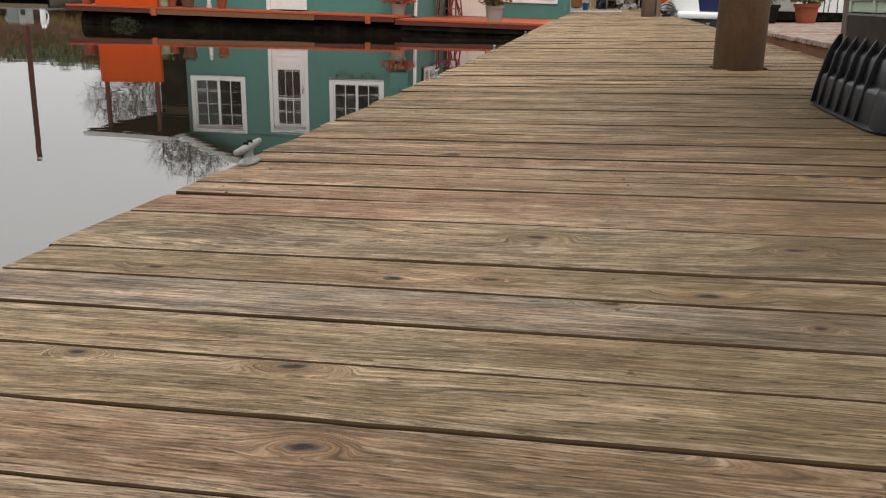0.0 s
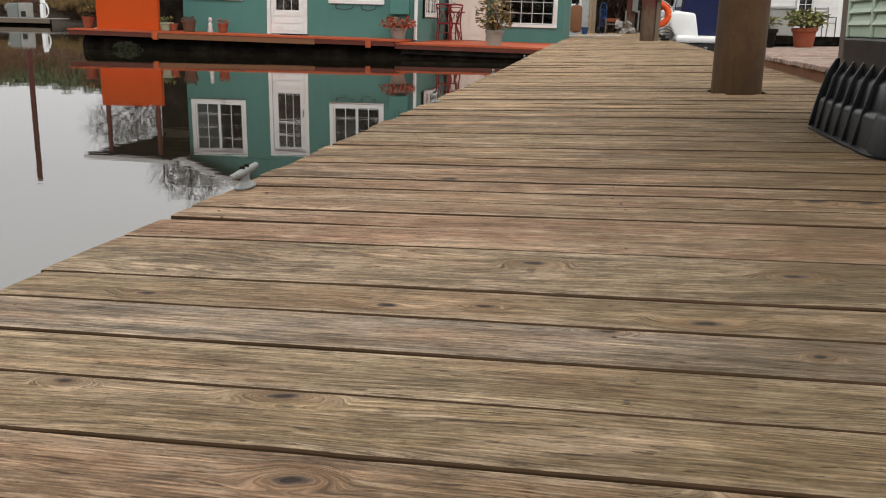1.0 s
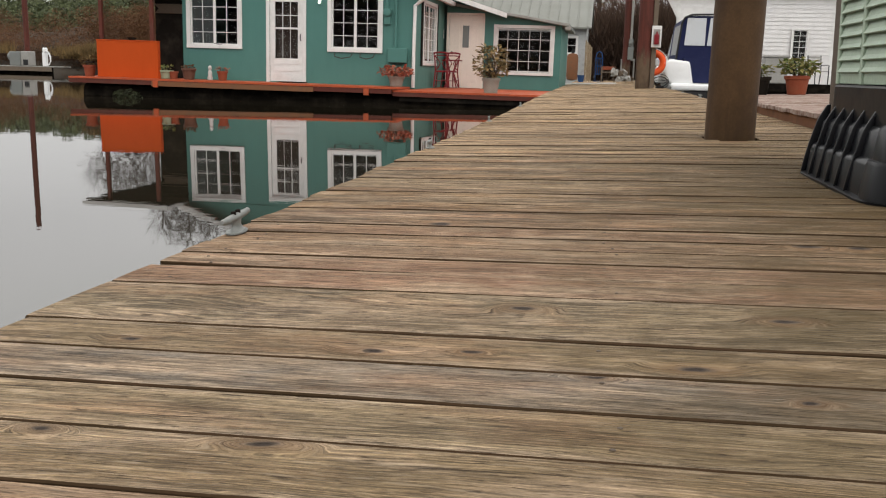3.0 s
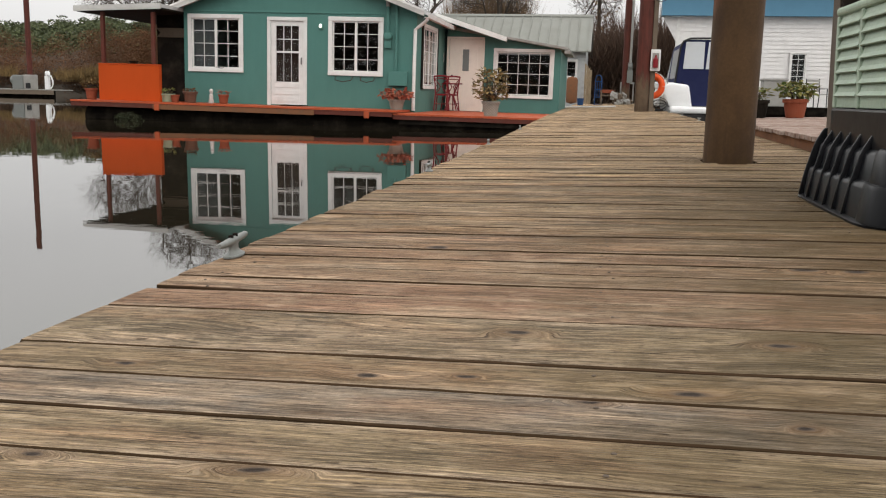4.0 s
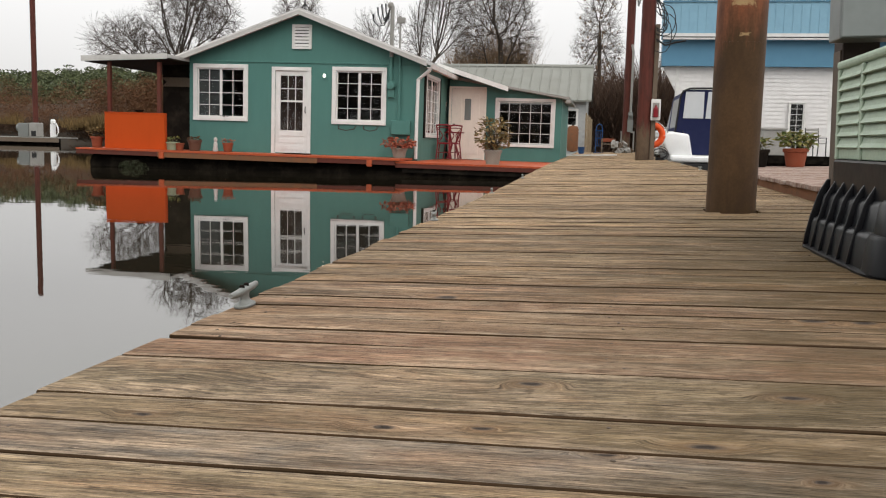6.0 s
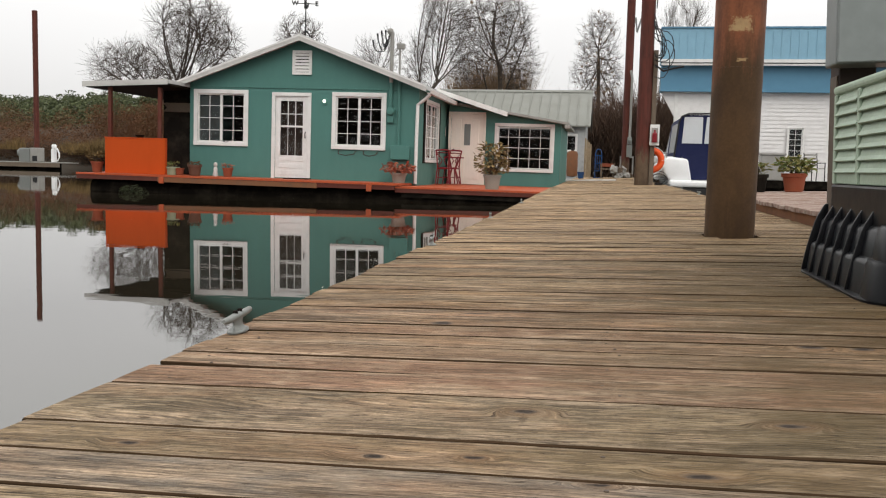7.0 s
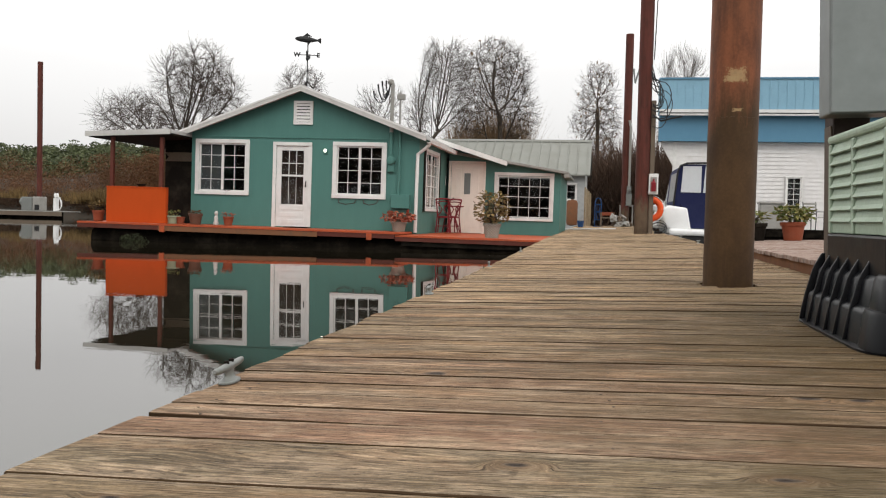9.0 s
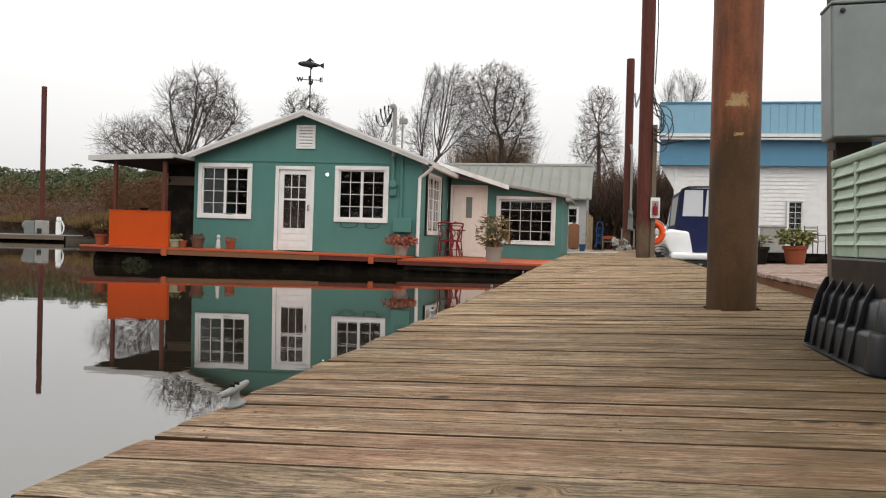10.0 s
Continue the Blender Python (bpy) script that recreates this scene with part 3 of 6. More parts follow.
def flower_pot(name, place, r, h, label, material, leaf=None, leaf_r=0.2, leaf_h=0.2, count=60, leaf_size=0.05, seed=1):
    """A pot with a rim, soil and a plant of single leaves on stems."""
    rng = random.Random(seed)
    p = root(name, place, label, "potted plant" if leaf else "flower pot")
    part("pot", lathe([(r * 0.70, 0), (r * 0.74, 0.01), (r * 0.93, h * 0.78), (r * 0.94, h * 0.80), (r * 1.04, h * 0.81), (r * 1.06, h * 0.98), (r * 1.02, h), (r * 0.92, h), (r * 0.90, h * 0.86)], 28), material, p, smooth=False)
    part("soil", lathe([(r * 0.90, h * 0.84), (r * 0.88, h * 0.875)], 20), M_SOIL, p)
    if leaf:
        verts, faces = [], []
        stems = bmesh.new()
        for i in range(max(5, count // 9)):
            a = rng.uniform(0, 6.283)
            rr = leaf_r * math.sqrt(rng.random()) * 0.8
            zz = h + leaf_h * rng.uniform(0.35, 0.95)
            add_tube(stems, [(0.3 * r * math.cos(a), 0.3 * r * math.sin(a), h * 0.85), (0.6 * rr * math.cos(a), 0.6 * rr * math.sin(a), (h + zz) / 2), (rr * math.cos(a), rr * math.sin(a), zz)], [0.008, 0.006, 0.003], 4)
        part("stem", stems, M_BARK, p)
        for i in range(count):
            a = rng.uniform(0, 6.283)
            u = rng.random() ** 0.5
            z = rng.random()
            wide = leaf_r * (0.55 + 0.6 * math.sin(math.pi * min(1, z * 0.9 + 0.08)))
            c = Vector((wide * u * math.cos(a), wide * u * math.sin(a), h + 0.02 + z * leaf_h))
            d = Vector((math.cos(a) + rng.gauss(0, 0.5), math.sin(a) + rng.gauss(0, 0.5), rng.gauss(-0.1, 0.5))).normalized()
            s = d.cross(Vector((rng.gauss(0, 0.3), rng.gauss(0, 0.3), 1))).normalized()
            L, W = leaf_size * rng.uniform(0.7, 1.4), leaf_size * rng.uniform(0.22, 0.4)
            n = d.cross(s) * W * 0.3
            k = len(verts)
            verts += [c, c + d * L * 0.5 + s * W - n, c + d * L, c + d * L * 0.5 - s * W - n, c + d * L * 0.5 + n]
            faces += [(k, k + 1, k + 4), (k + 1, k + 2, k + 4), (k + 2, k + 3, k + 4), (k + 3, k, k + 4)]
        soup("foliage", verts, faces, leaf, p)
    return p


HOUSE = pose(-7.46, 21.6, 0.063, 0, 0.54, 0)
house = root("floating_house", HOUSE, "teal painted floating cottage with white trimmed windows and pale gable roof", "house")


def build_house(h):
    hw, eave, ridge, back = 2.97, 2.34, 3.43, 6.0
    W1, W2, DOOR, VENT = (-2.86, -1.40, 0.77, 2.18), (0.79, 2.17, 0.77, 2.17), (-0.775, 0.25, 0.0, 2.14), (-0.25, 0.25, 2.58, 3.17)
    t = 0.10
    holes = [(w[0] + t, w[1] - t, w[2] + t * 0.9, w[3] - t) for w in (W1, W2)] + [(DOOR[0] + 0.09, DOOR[1] - 0.09, 0.02, DOOR[3] - 0.09)]
    part("wall", wall_with_holes(-hw, hw, -0.10, 2.245, holes, 0.0, 0.12), M_TEAL, h)
    part("gable", prism([(-hw, 2.262), (hw, 2.262), (hw, eave), (0, ridge), (-hw, eave)], -0.004, 0.116), M_TEAL, h)
    part("trim_board", box(-hw, hw, -0.022, 0.0, 2.235, 2.268, 0.004), M_TEAL, h)
    # side wall with its window, and the rest of the shell
    side = new("side_wall")
    side.parent = h
    side.matrix_basis = pose(hw, 0.0, 0, 0, 0, 90)
    part("wall", wall_with_holes(0.12, back, -0.10, eave, [(0.93, 2.63, 0.61, 2.03)], 0.0, 0.10), M_TEAL, side)
    part("wall", box(-hw, -hw + 0.10, 0.121, back, -0.10, eave), M_TEAL, h)
    part("back_wall", prism([(-hw, -0.1), (hw, -0.1), (hw, eave), (0, ridge - 0.03), (-hw, eave)], back, back + 0.1), M_TEAL, h)
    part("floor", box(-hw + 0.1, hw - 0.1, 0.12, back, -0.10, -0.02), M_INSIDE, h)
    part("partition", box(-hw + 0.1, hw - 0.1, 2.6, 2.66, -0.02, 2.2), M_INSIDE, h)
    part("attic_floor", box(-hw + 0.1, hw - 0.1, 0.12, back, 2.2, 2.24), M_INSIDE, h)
    part("corner_board", box(hw - 0.05, hw + 0.014, -0.016, 0.09, -0.08, eave - 0.06), M_TEAL, h)
    # roof: two slopes of pale metal with white barge boards
    k = (ridge - eave) / hw
    ov, top = 0.22, 0.13
    for s in (-1, 1):
        out = [(0.0, ridge + 0.0), (s * (hw + ov), eave - k * ov), (s * (hw + ov), eave - k * ov + top * 0.55), (0.0, ridge + top * 0.55)]
        part("roof_slope", prism(out, -0.28, back + 0.3), M_ROOFWHITE, h)
        barge = [(0.0, ridge - 0.05), (s * (hw + ov + 0.01), eave - k * ov - 0.06), (s * (hw + ov + 0.01), eave - k * ov + top * 0.62), (0.0, ridge + top * 0.66)]
        part("barge_board", prism(barge, -0.315, -0.283), M_TRIMGREY, h)
        edge = [(0.0, ridge + top * 0.40), (s * (hw + ov + 0.01), eave - k * ov + top * 0.36), (s * (hw + ov + 0.01), eave - k * ov + top * 0.70), (0.0, ridge + top * 0.74)]
        part("drip_edge", prism(edge, -0.325, -0.316), M_WHITE, h)
        for j in range(8):
            y0 = -0.2 + j * 0.8
            rib = [(s * 0.02, ridge + top * 0.5), (s * (hw + ov), eave - k * ov + top * 0.5), (s * (hw + ov), eave - k * ov + top * 0.55 + 0.03), (s * 0.02, ridge + top * 0.55 + 0.03)]
            part("roof_rib", prism(rib, y0, y0 + 0.03), M_ROOFWHITE, h)
    part("ridge_cap", prism([(-0.16, ridge + 0.03), (0, ridge + 0.10), (0.16, ridge + 0.03), (0.16, ridge + 0.06), (0, ridge + 0.135), (-0.16, ridge + 0.06)], -0.30, back + 0.3), M_ROOFWHITE, h)
    # gutter along the dock side and its downspout
    gx, gz = hw + ov + 0.02, eave - k * ov - 0.02
    part("gutter", prism([(gx, gz - 0.08), (gx + 0.10, gz - 0.08), (gx + 0.12, gz + 0.02), (gx + 0.10, gz + 0.02), (gx + 0.09, gz - 0.06), (gx, gz - 0.06)], -0.25, back - 2.3), M_WHITE, h)
    part("downspout", tube([(gx + 0.05, -0.16, gz - 0.06), (gx + 0.05, -0.16, gz - 0.12), (gx - 0.08, -0.10, gz - 0.22), (hw - 0.01, -0.05, gz - 0.34), (hw - 0.02, -0.05, 0.9), (hw - 0.02, -0.05, -0.02)], 0.042, 8), M_WHITE, h, "white metal downspout")
    sash_window("window", h, *W1, 4, 4, label="white slider window with grilles, one sash half open")
    sash_window("window", h, *W2, 4, 4)
    sash_window("window", h, 0.85, 2.71, 0.52, 2.12, 4, 5, 0.0, 0.09, True, "", pose(hw, 0.0, 0, 0, 0, 90))
    # insect screen of the left slider, and the dark curtain behind the door's glass
    part("insect_screen", box(W1[0] + 0.14, (W1[0] + W1[1]) / 2 - 0.03, 0.052, 0.056, W1[2] + 0.12, W1[3] - 0.13), M_SCREEN, h, "grey insect screen behind one sash")
    part("curtain", box(DOOR[0] + 0.20, DOOR[1] - 0.20, 0.10, 0.11, 0.55, 1.96), M_DOORCURTAIN, h, "dark brown curtain behind the door glass")
    # shutters beside the side window
    for a, b in ((0.66, 0.84), (2.72, 2.90)):
        part("shutter", box(hw, hw + 0.03, a, b, 0.50, 2.12, 0.006), M_DARK, h)
    # storm door
    d = new("door")
    d.parent = h
    d["label"] = "white storm door with a divided upper pane"
    x0, x1, z1 = DOOR[0], DOOR[1], DOOR[3]
    bm = bmesh.new()
    add_box(bm, x0, x1, -0.03, 0.0, z1 - 0.09, z1, 0.005)
    add_box(bm, x0, x0 + 0.09, -0.028, 0.0, 0.0, z1 - 0.091, 0.005)
    add_box(bm, x1 - 0.09, x1, -0.028, 0.0, 0.0, z1 - 0.091, 0.005)
    part("casing", bm, M_WHITE, d)
    a, b, c = x0 + 0.09, x1 - 0.09, z1 - 0.09
    bm = bmesh.new()
    add_box(bm, a, a + 0.13, 0.01, 0.05, 0.0, c)
    add_box(bm, b - 0.13, b, 0.01, 0.05, 0.0, c)
    add_box(bm, a + 0.13, b - 0.13, 0.01, 0.05, 1.93, c)
    add_box(bm, a + 0.13, b - 0.13, 0.01, 0.05, 0.0, 0.58)
    add_box(bm, a + 0.13, b - 0.13, 0.008, 0.045, 1.28, 1.325)
    part("door_leaf", bm, M_WHITE, d)
    for z in (0.10, 0.27, 0.44):
        part("panel", box(a + 0.10, b - 0.10, 0.001, 0.009, z, z + 0.10, 0.003), M_WHITE, d)
    bm = bmesh.new()
    for i in (1, 2):
        x = a + 0.13 + (b - a - 0.26) * i / 3
        add_box(bm, x - 0.009, x + 0.009, 0.02, 0.036, 1.325, 1.93)
        add_box(bm, x - 0.004, x + 0.004, 0.022, 0.034, 0.58, 1.28)
    add_box(bm, a + 0.13, b - 0.13, 0.022, 0.034, 1.60, 1.62)
    part("glazing_bar", bm, M_WHITE, d)
    g = part("pane", box(a + 0.12, b - 0.12, 0.026, 0.031, 0.57, 1.94), M_GLASS, d)
    g.visible_shadow = False
    part("handle", tube([(b - 0.05, -0.004, 1.02), (b - 0.05, -0.045, 1.04), (b - 0.05, -0.045, 1.15), (b - 0.05, -0.004, 1.17)], 0.012, 6), M_BLACK, d, "black door pull")
    # gable vent
    v = new("vent")
    v.parent = h
    bm = bmesh.new()
    for q in ((VENT[0], VENT[1], VENT[3] - 0.06, VENT[3]), (VENT[0], VENT[1], VENT[2], VENT[2] + 0.06), (VENT[0], VENT[0] + 0.07, VENT[2] + 0.06, VENT[3] - 0.06), (VENT[1] - 0.07, VENT[1], VENT[2] + 0.06, VENT[3] - 0.06)):
        add_box(bm, q[0], q[1], -0.045, -0.005, q[2], q[3])
    part("frame", bm, M_WHITE, v)
    part("backing", box(VENT[0] + 0.07, VENT[1] - 0.07, -0.010, -0.005, VENT[2] + 0.06, VENT[3] - 0.06), M_DARK, v)
    for i in range(6):
        z = VENT[2] + 0.070 + i * 0.078
        part("slat", box(VENT[0] + 0.07, VENT[1] - 0.07, -0.004, 0.004, 0, 0.064, 0, pose(0, -0.036, z, -24, 0, 0)), M_WHITE, v)
    # porch lamp, meter, conduits and breaker box on the front
    lamp = new("wall_lamp")
    lamp.parent = h
    n = Nodes("lit_bulb_glass")
    n.done((0.9, 0.9, 0.85), 0.3, 0.0, Emission_Color=(1.0, 0.93, 0.8, 1.0), Emission_Strength=3.0)
    part("bracket", box(0.56, 0.65, -0.03, 0.0, 1.86, 2.02, 0.008), M_TEAL, lamp)
    part("bulb", lathe([(0.012, 0), (0.030, 0.015), (0.036, 0.04), (0.028, 0.07), (0.008, 0.08)], 14, pose(0.605, -0.08, 1.90)), n.mat, lamp, smooth=True)
    part("wire_tray", tube([(0.98, -0.02, 0.74), (1.0, -0.12, 0.66), (1.2, -0.16, 0.62), (1.4, -0.12, 0.66), (1.42, -0.02, 0.74)], 0.012, 5), M_STEELPOST, h)
    part("wire_tray", tube([(1.62, -0.02, 0.74), (1.64, -0.12, 0.66), (1.8, -0.16, 0.62), (1.96, -0.12, 0.66), (1.98, -0.02, 0.74)], 0.012, 5), M_STEELPOST, h)
    part("conduit", tube([(2.50, -0.05, 0.86), (2.50, -0.05, 2.46)], 0.035, 8), M_TEAL, h)
    part("conduit", tube([(2.28, -0.05, 1.62), (2.28, -0.05, 2.42)], 0.045, 8), M_TEAL, h)
    part("electric_meter", lathe([(0.11, 0), (0.11, 0.08), (0.085, 0.13), (0.0, 0.14)], 18, pose(2.29, 0, 1.73, 90, 0, 0)), M_TEAL, h)
    part("meter_base", box(2.21, 2.37, -0.08, 0, 1.45, 1.68, 0.01), M_TEAL, h)
    part("breaker_box", box(2.33, 2.80, -0.14, 0.0, 0.56, 0.90, 0.012), M_TEAL, h)
    # service mast through the roof
    mast = new("service_mast")
    mast.parent = h
    part("pole", tube([(2.28, -0.05, 2.42), (2.28, -0.05, 3.62)], 0.05, 8), M_CONDUIT, mast)
    part("pole", tube([(2.48, -0.04, 2.46), (2.48, -0.04, 3.40)], 0.025, 8), M_CONDUIT, mast)
    part("weather_head", lathe([(0.04, 0), (0.07, 0.03), (0.08, 0.10), (0.04, 0.14), (0, 0.15)], 12, pose(2.26, -0.05, 3.58, 0, -25, 0)), M_CONDUIT, mast)
    for i, (dx, dz) in enumerate(((-0.46, 3.42), (-0.35, 3.58), (-0.25, 3.65), (-0.15, 3.66))):
        part("drip_loop", tube([(2.22, -0.06, 3.58), (2.20, -0.12, 3.34 + 0.04 * i), (2.10, -0.13, 3.16 + 0.05 * i), (2.28 + dx * 0.72, -0.13, 3.14 + 0.06 * i), (2.28 + dx * 0.95, -0.13, dz - 0.16), (2.28 + dx, -0.14, dz)], [0.013, 0.013, 0.013, 0.013, 0.016, 0.024], 6), M_BLACK, mast)
    part("insulator", box(2.40, 2.60, -0.10, 0.02, 3.22, 3.36, 0.02), M_CONDUIT, mast)


build_house(house)


def build_wing():
    """The lower wing with the cream door, behind the front cottage."""
    w = root("house_wing", pose(-4.40, 25.5, -0.03, 0, 0.54, 0), "teal shed-roofed house wing with a cream door and wide window", "house")
    L = 3.20
    top = lambda x: 2.27 - 0.155 * x
    ct = lambda x: 2.56 - 0.30 * x
    part("wall", wall_with_holes(0.0, L, -0.1, 1.72, [(0.07, 1.0, 0.0, 1.73), (1.42, 2.93, 0.50, 1.67)], 0.0, 0.12), M_TEAL, w)
    part("upper_wall", prism([(1.0, 1.722), (L, 1.722), (L, top(L)), (1.0, top(1.0))], 0.0, 0.12), M_TEAL, w)
    part("upper_wall", prism([(0.0, 2.06), (1.0, 2.06), (1.0, ct(1.0) - 0.062), (0.0, ct(0.0) - 0.062)], 0.0, 0.12), M_TEAL, w)
    part("side_wall", prism([(-0.0, -0.1), (0.0, 1.7), (0.1, 1.7), (0.1, -0.1)], 0.121, 0.2), M_TEAL, w)
    part("wall", box(L - 0.1, L, 0.121, 4.4, -0.1, top(L) - 0.05), M_TEAL, w)
    part("back_wall", box(0, L, 4.4, 4.5, -0.1, top(L)), M_TEAL, w)
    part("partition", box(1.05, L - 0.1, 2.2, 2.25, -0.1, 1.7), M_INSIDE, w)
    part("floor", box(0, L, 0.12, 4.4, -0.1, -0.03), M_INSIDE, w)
    part("gutter_end", box(L + 0.10, L + 0.26, -0.30, -0.18, top(L + 0.2) - 0.10, top(L + 0.2) + 0.0, 0.02), M_CONDUIT, w)
    part("roof_sheet", prism([(-0.2, top(-0.2)), (L + 0.22, top(L + 0.22)), (L + 0.22, top(L + 0.22) + 0.07), (-0.2, top(-0.2) + 0.07)], -0.22, 4.6), M_ROOF, w)
    part("fascia", prism([(1.4, top(1.4) + 0.01), (L + 0.22, top(L + 0.22) + 0.01), (L + 0.22, top(L + 0.22) + 0.075), (1.4, top(1.4) + 0.075)], -0.25, -0.222), M_CONDUIT, w)
    # porch canopy over the cream door, with its white barge board
    c = new("porch_canopy")
    c.parent = w
    part("canopy_roof", prism([(-0.3, ct(-0.3) - 0.06), (1.70, ct(1.70) - 0.06), (1.70, ct(1.70)), (-0.3, ct(-0.3))], -0.48, 0.0), M_ROOFWHITE, c)
    part("barge_board", prism([(-0.3, ct(-0.3) - 0.11), (1.72, ct(1.72) - 0.12), (1.72, ct(1.72) + 0.01), (-0.3, ct(-0.3) + 0.02)], -0.512, -0.482), M_WHITE, c)
    # cream door
    d = new("door")
    d.parent = w
    d["label"] = "cream panelled door with a narrow oval glass"
    bm = bmesh.new()
    add_box(bm, 0.0, 1.06, -0.03, 0.0, 2.0, 2.06, 0.005)
    add_box(bm, 0.0, 0.07, -0.028, 0.0, 0, 1.999, 0.005)
    add_box(bm, 1.0, 1.07, -0.028, 0.0, 0, 1.999, 0.005)
    part("casing", bm, M_CREAM, d)
    part("door_leaf", box(0.07, 1.0, 0.03, 0.075, 0.01, 2.0, 0.004), M_CREAM, d)
    for xa, xb, za, zb in ((0.20, 0.48, 0.15, 0.80), (0.59, 0.87, 0.15, 0.80), (0.20, 0.36, 0.95, 1.85), (0.71, 0.87, 0.95, 1.85)):
        part("panel", box(xa, xb, 0.018, 0.031, za, zb, 0.008), M_CREAM, d)
    part("light", box(0.45, 0.63, 0.015, 0.031, 1.12, 1.72, 0.008), M_GALV, d, "narrow leaded glass light")
    part("knob", lathe([(0.012, 0), (0.012, 0.03), (0.03, 0.045), (0.03, 0.065), (0.0, 0.075)], 10, pose(0.16, 0.03, 0.98, 90, 0, 0)), M_BLACK, d)
    part("plaque", box(-0.20, -0.08, -0.02, 0.0, 1.35, 1.62, 0.01), M_WHITE, w, "small white wall plaque")
    sash_window("window", w, 1.33, 3.02, 0.41, 1.77, 5, 4, 0.0, 0.09, False, "wide white window with a dark divided pane")
    return w


build_wing()


def build_float():
    """The orange deck on dark floats, in two levels."""
    f = root("house_deck", pose(-7.46, 21.6, 0.063, 0, 0.54, 0), "orange painted wooden deck around the floating cottage", "deck", kind="structure")
    y0 = -1.45
    rng = random.Random(3)
    # boards run out to the edge
    x = -5.25
    while x < 2.75:
        part("deck_board", box(x, x + 0.136, y0, -0.002 if x > -3.0 else 4.0, -0.045, -0.003 + rng.uniform(-0.002, 0.002)), M_ORANGE, f)
        x += 0.14
    part("side_plank", box(-5.66, -5.262, 0.35, 0.62, -0.045, -0.004, 0.004), M_ORANGE, f)
    part("rim_joist", box(-5.25, 2.75, y0 + 0.015, y0 + 0.06, -0.15, -0.047), M_REDPOST, f)
    part("patch_board", box(-3.1, 0.9, y0 - 0.012, y0 + 0.012, -0.17, -0.06), M_REDBEAM, f)
    for xx in (-3.05, 2.1):
        part("cleat_block", box(xx, xx + 0.12, y0 - 0.05, y0 + 0.008, -0.20, -0.05, 0.01), M_ORANGE, f)
    # lower landing in front of the wing
    x = 2.76
    while x < 6.2:
        part("deck_board", box(x, x + 0.136, y0 + 0.05, 3.9, -0.105, -0.062 + rng.uniform(-0.002, 0.002)), M_ORANGE, f)
        x += 0.14
    part("rim_joist", box(2.76, 6.2, y0 + 0.06, y0 + 0.11, -0.20, -0.108), M_REDPOST, f)
    # skirt, logs and fill carry the under-deck shade in their colour
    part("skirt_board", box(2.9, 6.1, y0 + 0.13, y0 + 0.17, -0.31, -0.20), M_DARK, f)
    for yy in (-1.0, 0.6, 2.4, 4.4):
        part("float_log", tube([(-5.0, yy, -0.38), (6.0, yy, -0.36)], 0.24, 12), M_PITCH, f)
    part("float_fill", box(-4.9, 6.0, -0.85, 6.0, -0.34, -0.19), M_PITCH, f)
    return f


build_float()


def build_porch():
    p = root("side_porch", pose(-7.46, 21.6, 0.063, 0, 0.54, 0), "open side porch with red-brown posts and flat pale roof", "porch")
    part("porch_roof", prism([(-5.25, 2.13), (-2.985, 2.22), (-2.985, 2.30), (-5.25, 2.21)], -1.1, 3.4), M_ROOFWHITE, p)
    part("fascia", prism([(-5.28, 2.10), (-3.02, 2.19), (-3.02, 2.32), (-5.28, 2.23)], -1.135, -1.102), M_TRIMGREY, p)
    part("soffit", prism([(-5.2, 2.09), (-2.99, 2.175), (-2.99, 2.215), (-5.2, 2.125)], -1.09, 3.38), M_DARK, p)
    for x, y in ((-4.62, -0.95), (-3.30, -0.95), (-4.9, 3.2)):
        part("post", box(x - 0.043, x + 0.043, y - 0.043, y + 0.043, 0.0, 2.12, 0.006), M_REDPOST, p)
    part("back_screen", box(-3.85, -2.98, 0.30, 0.34, 0.0, 2.17), M_DARK, p)
    for i in range(14):
        for s in (-1, 1):
            part("lattice_slat", box(-0.015, 0.015, -0.004, 0.004, -0.16, 0.16, 0, pose(-3.72 + i * 0.05, 0.27 + 0.01 * s, 1.72, 0, 45 * s, 0)), M_OLDTIMBER, p)
    b = root("porch_bar", HOUSE @ pose(-3.85, -1.15, 0), "solid orange painted counter panel at the deck edge", "counter")
    part("front_panel", box(-0.79, 0.79, -0.02, 0.02, 0.0, 0.86, 0.004), M_ORANGE2, b)
    part("side_panel", box(-0.79, -0.75, 0.021, 0.10, 0.0, 0.86), M_ORANGE2, b)
    part("side_panel", box(0.75, 0.79, 0.021, 0.10, 0.0, 0.86), M_ORANGE2, b)
    part("top", box(-0.80, 0.80, -0.03, 0.09, 0.861, 0.885, 0.006), M_ORANGE2, b)


build_porch()
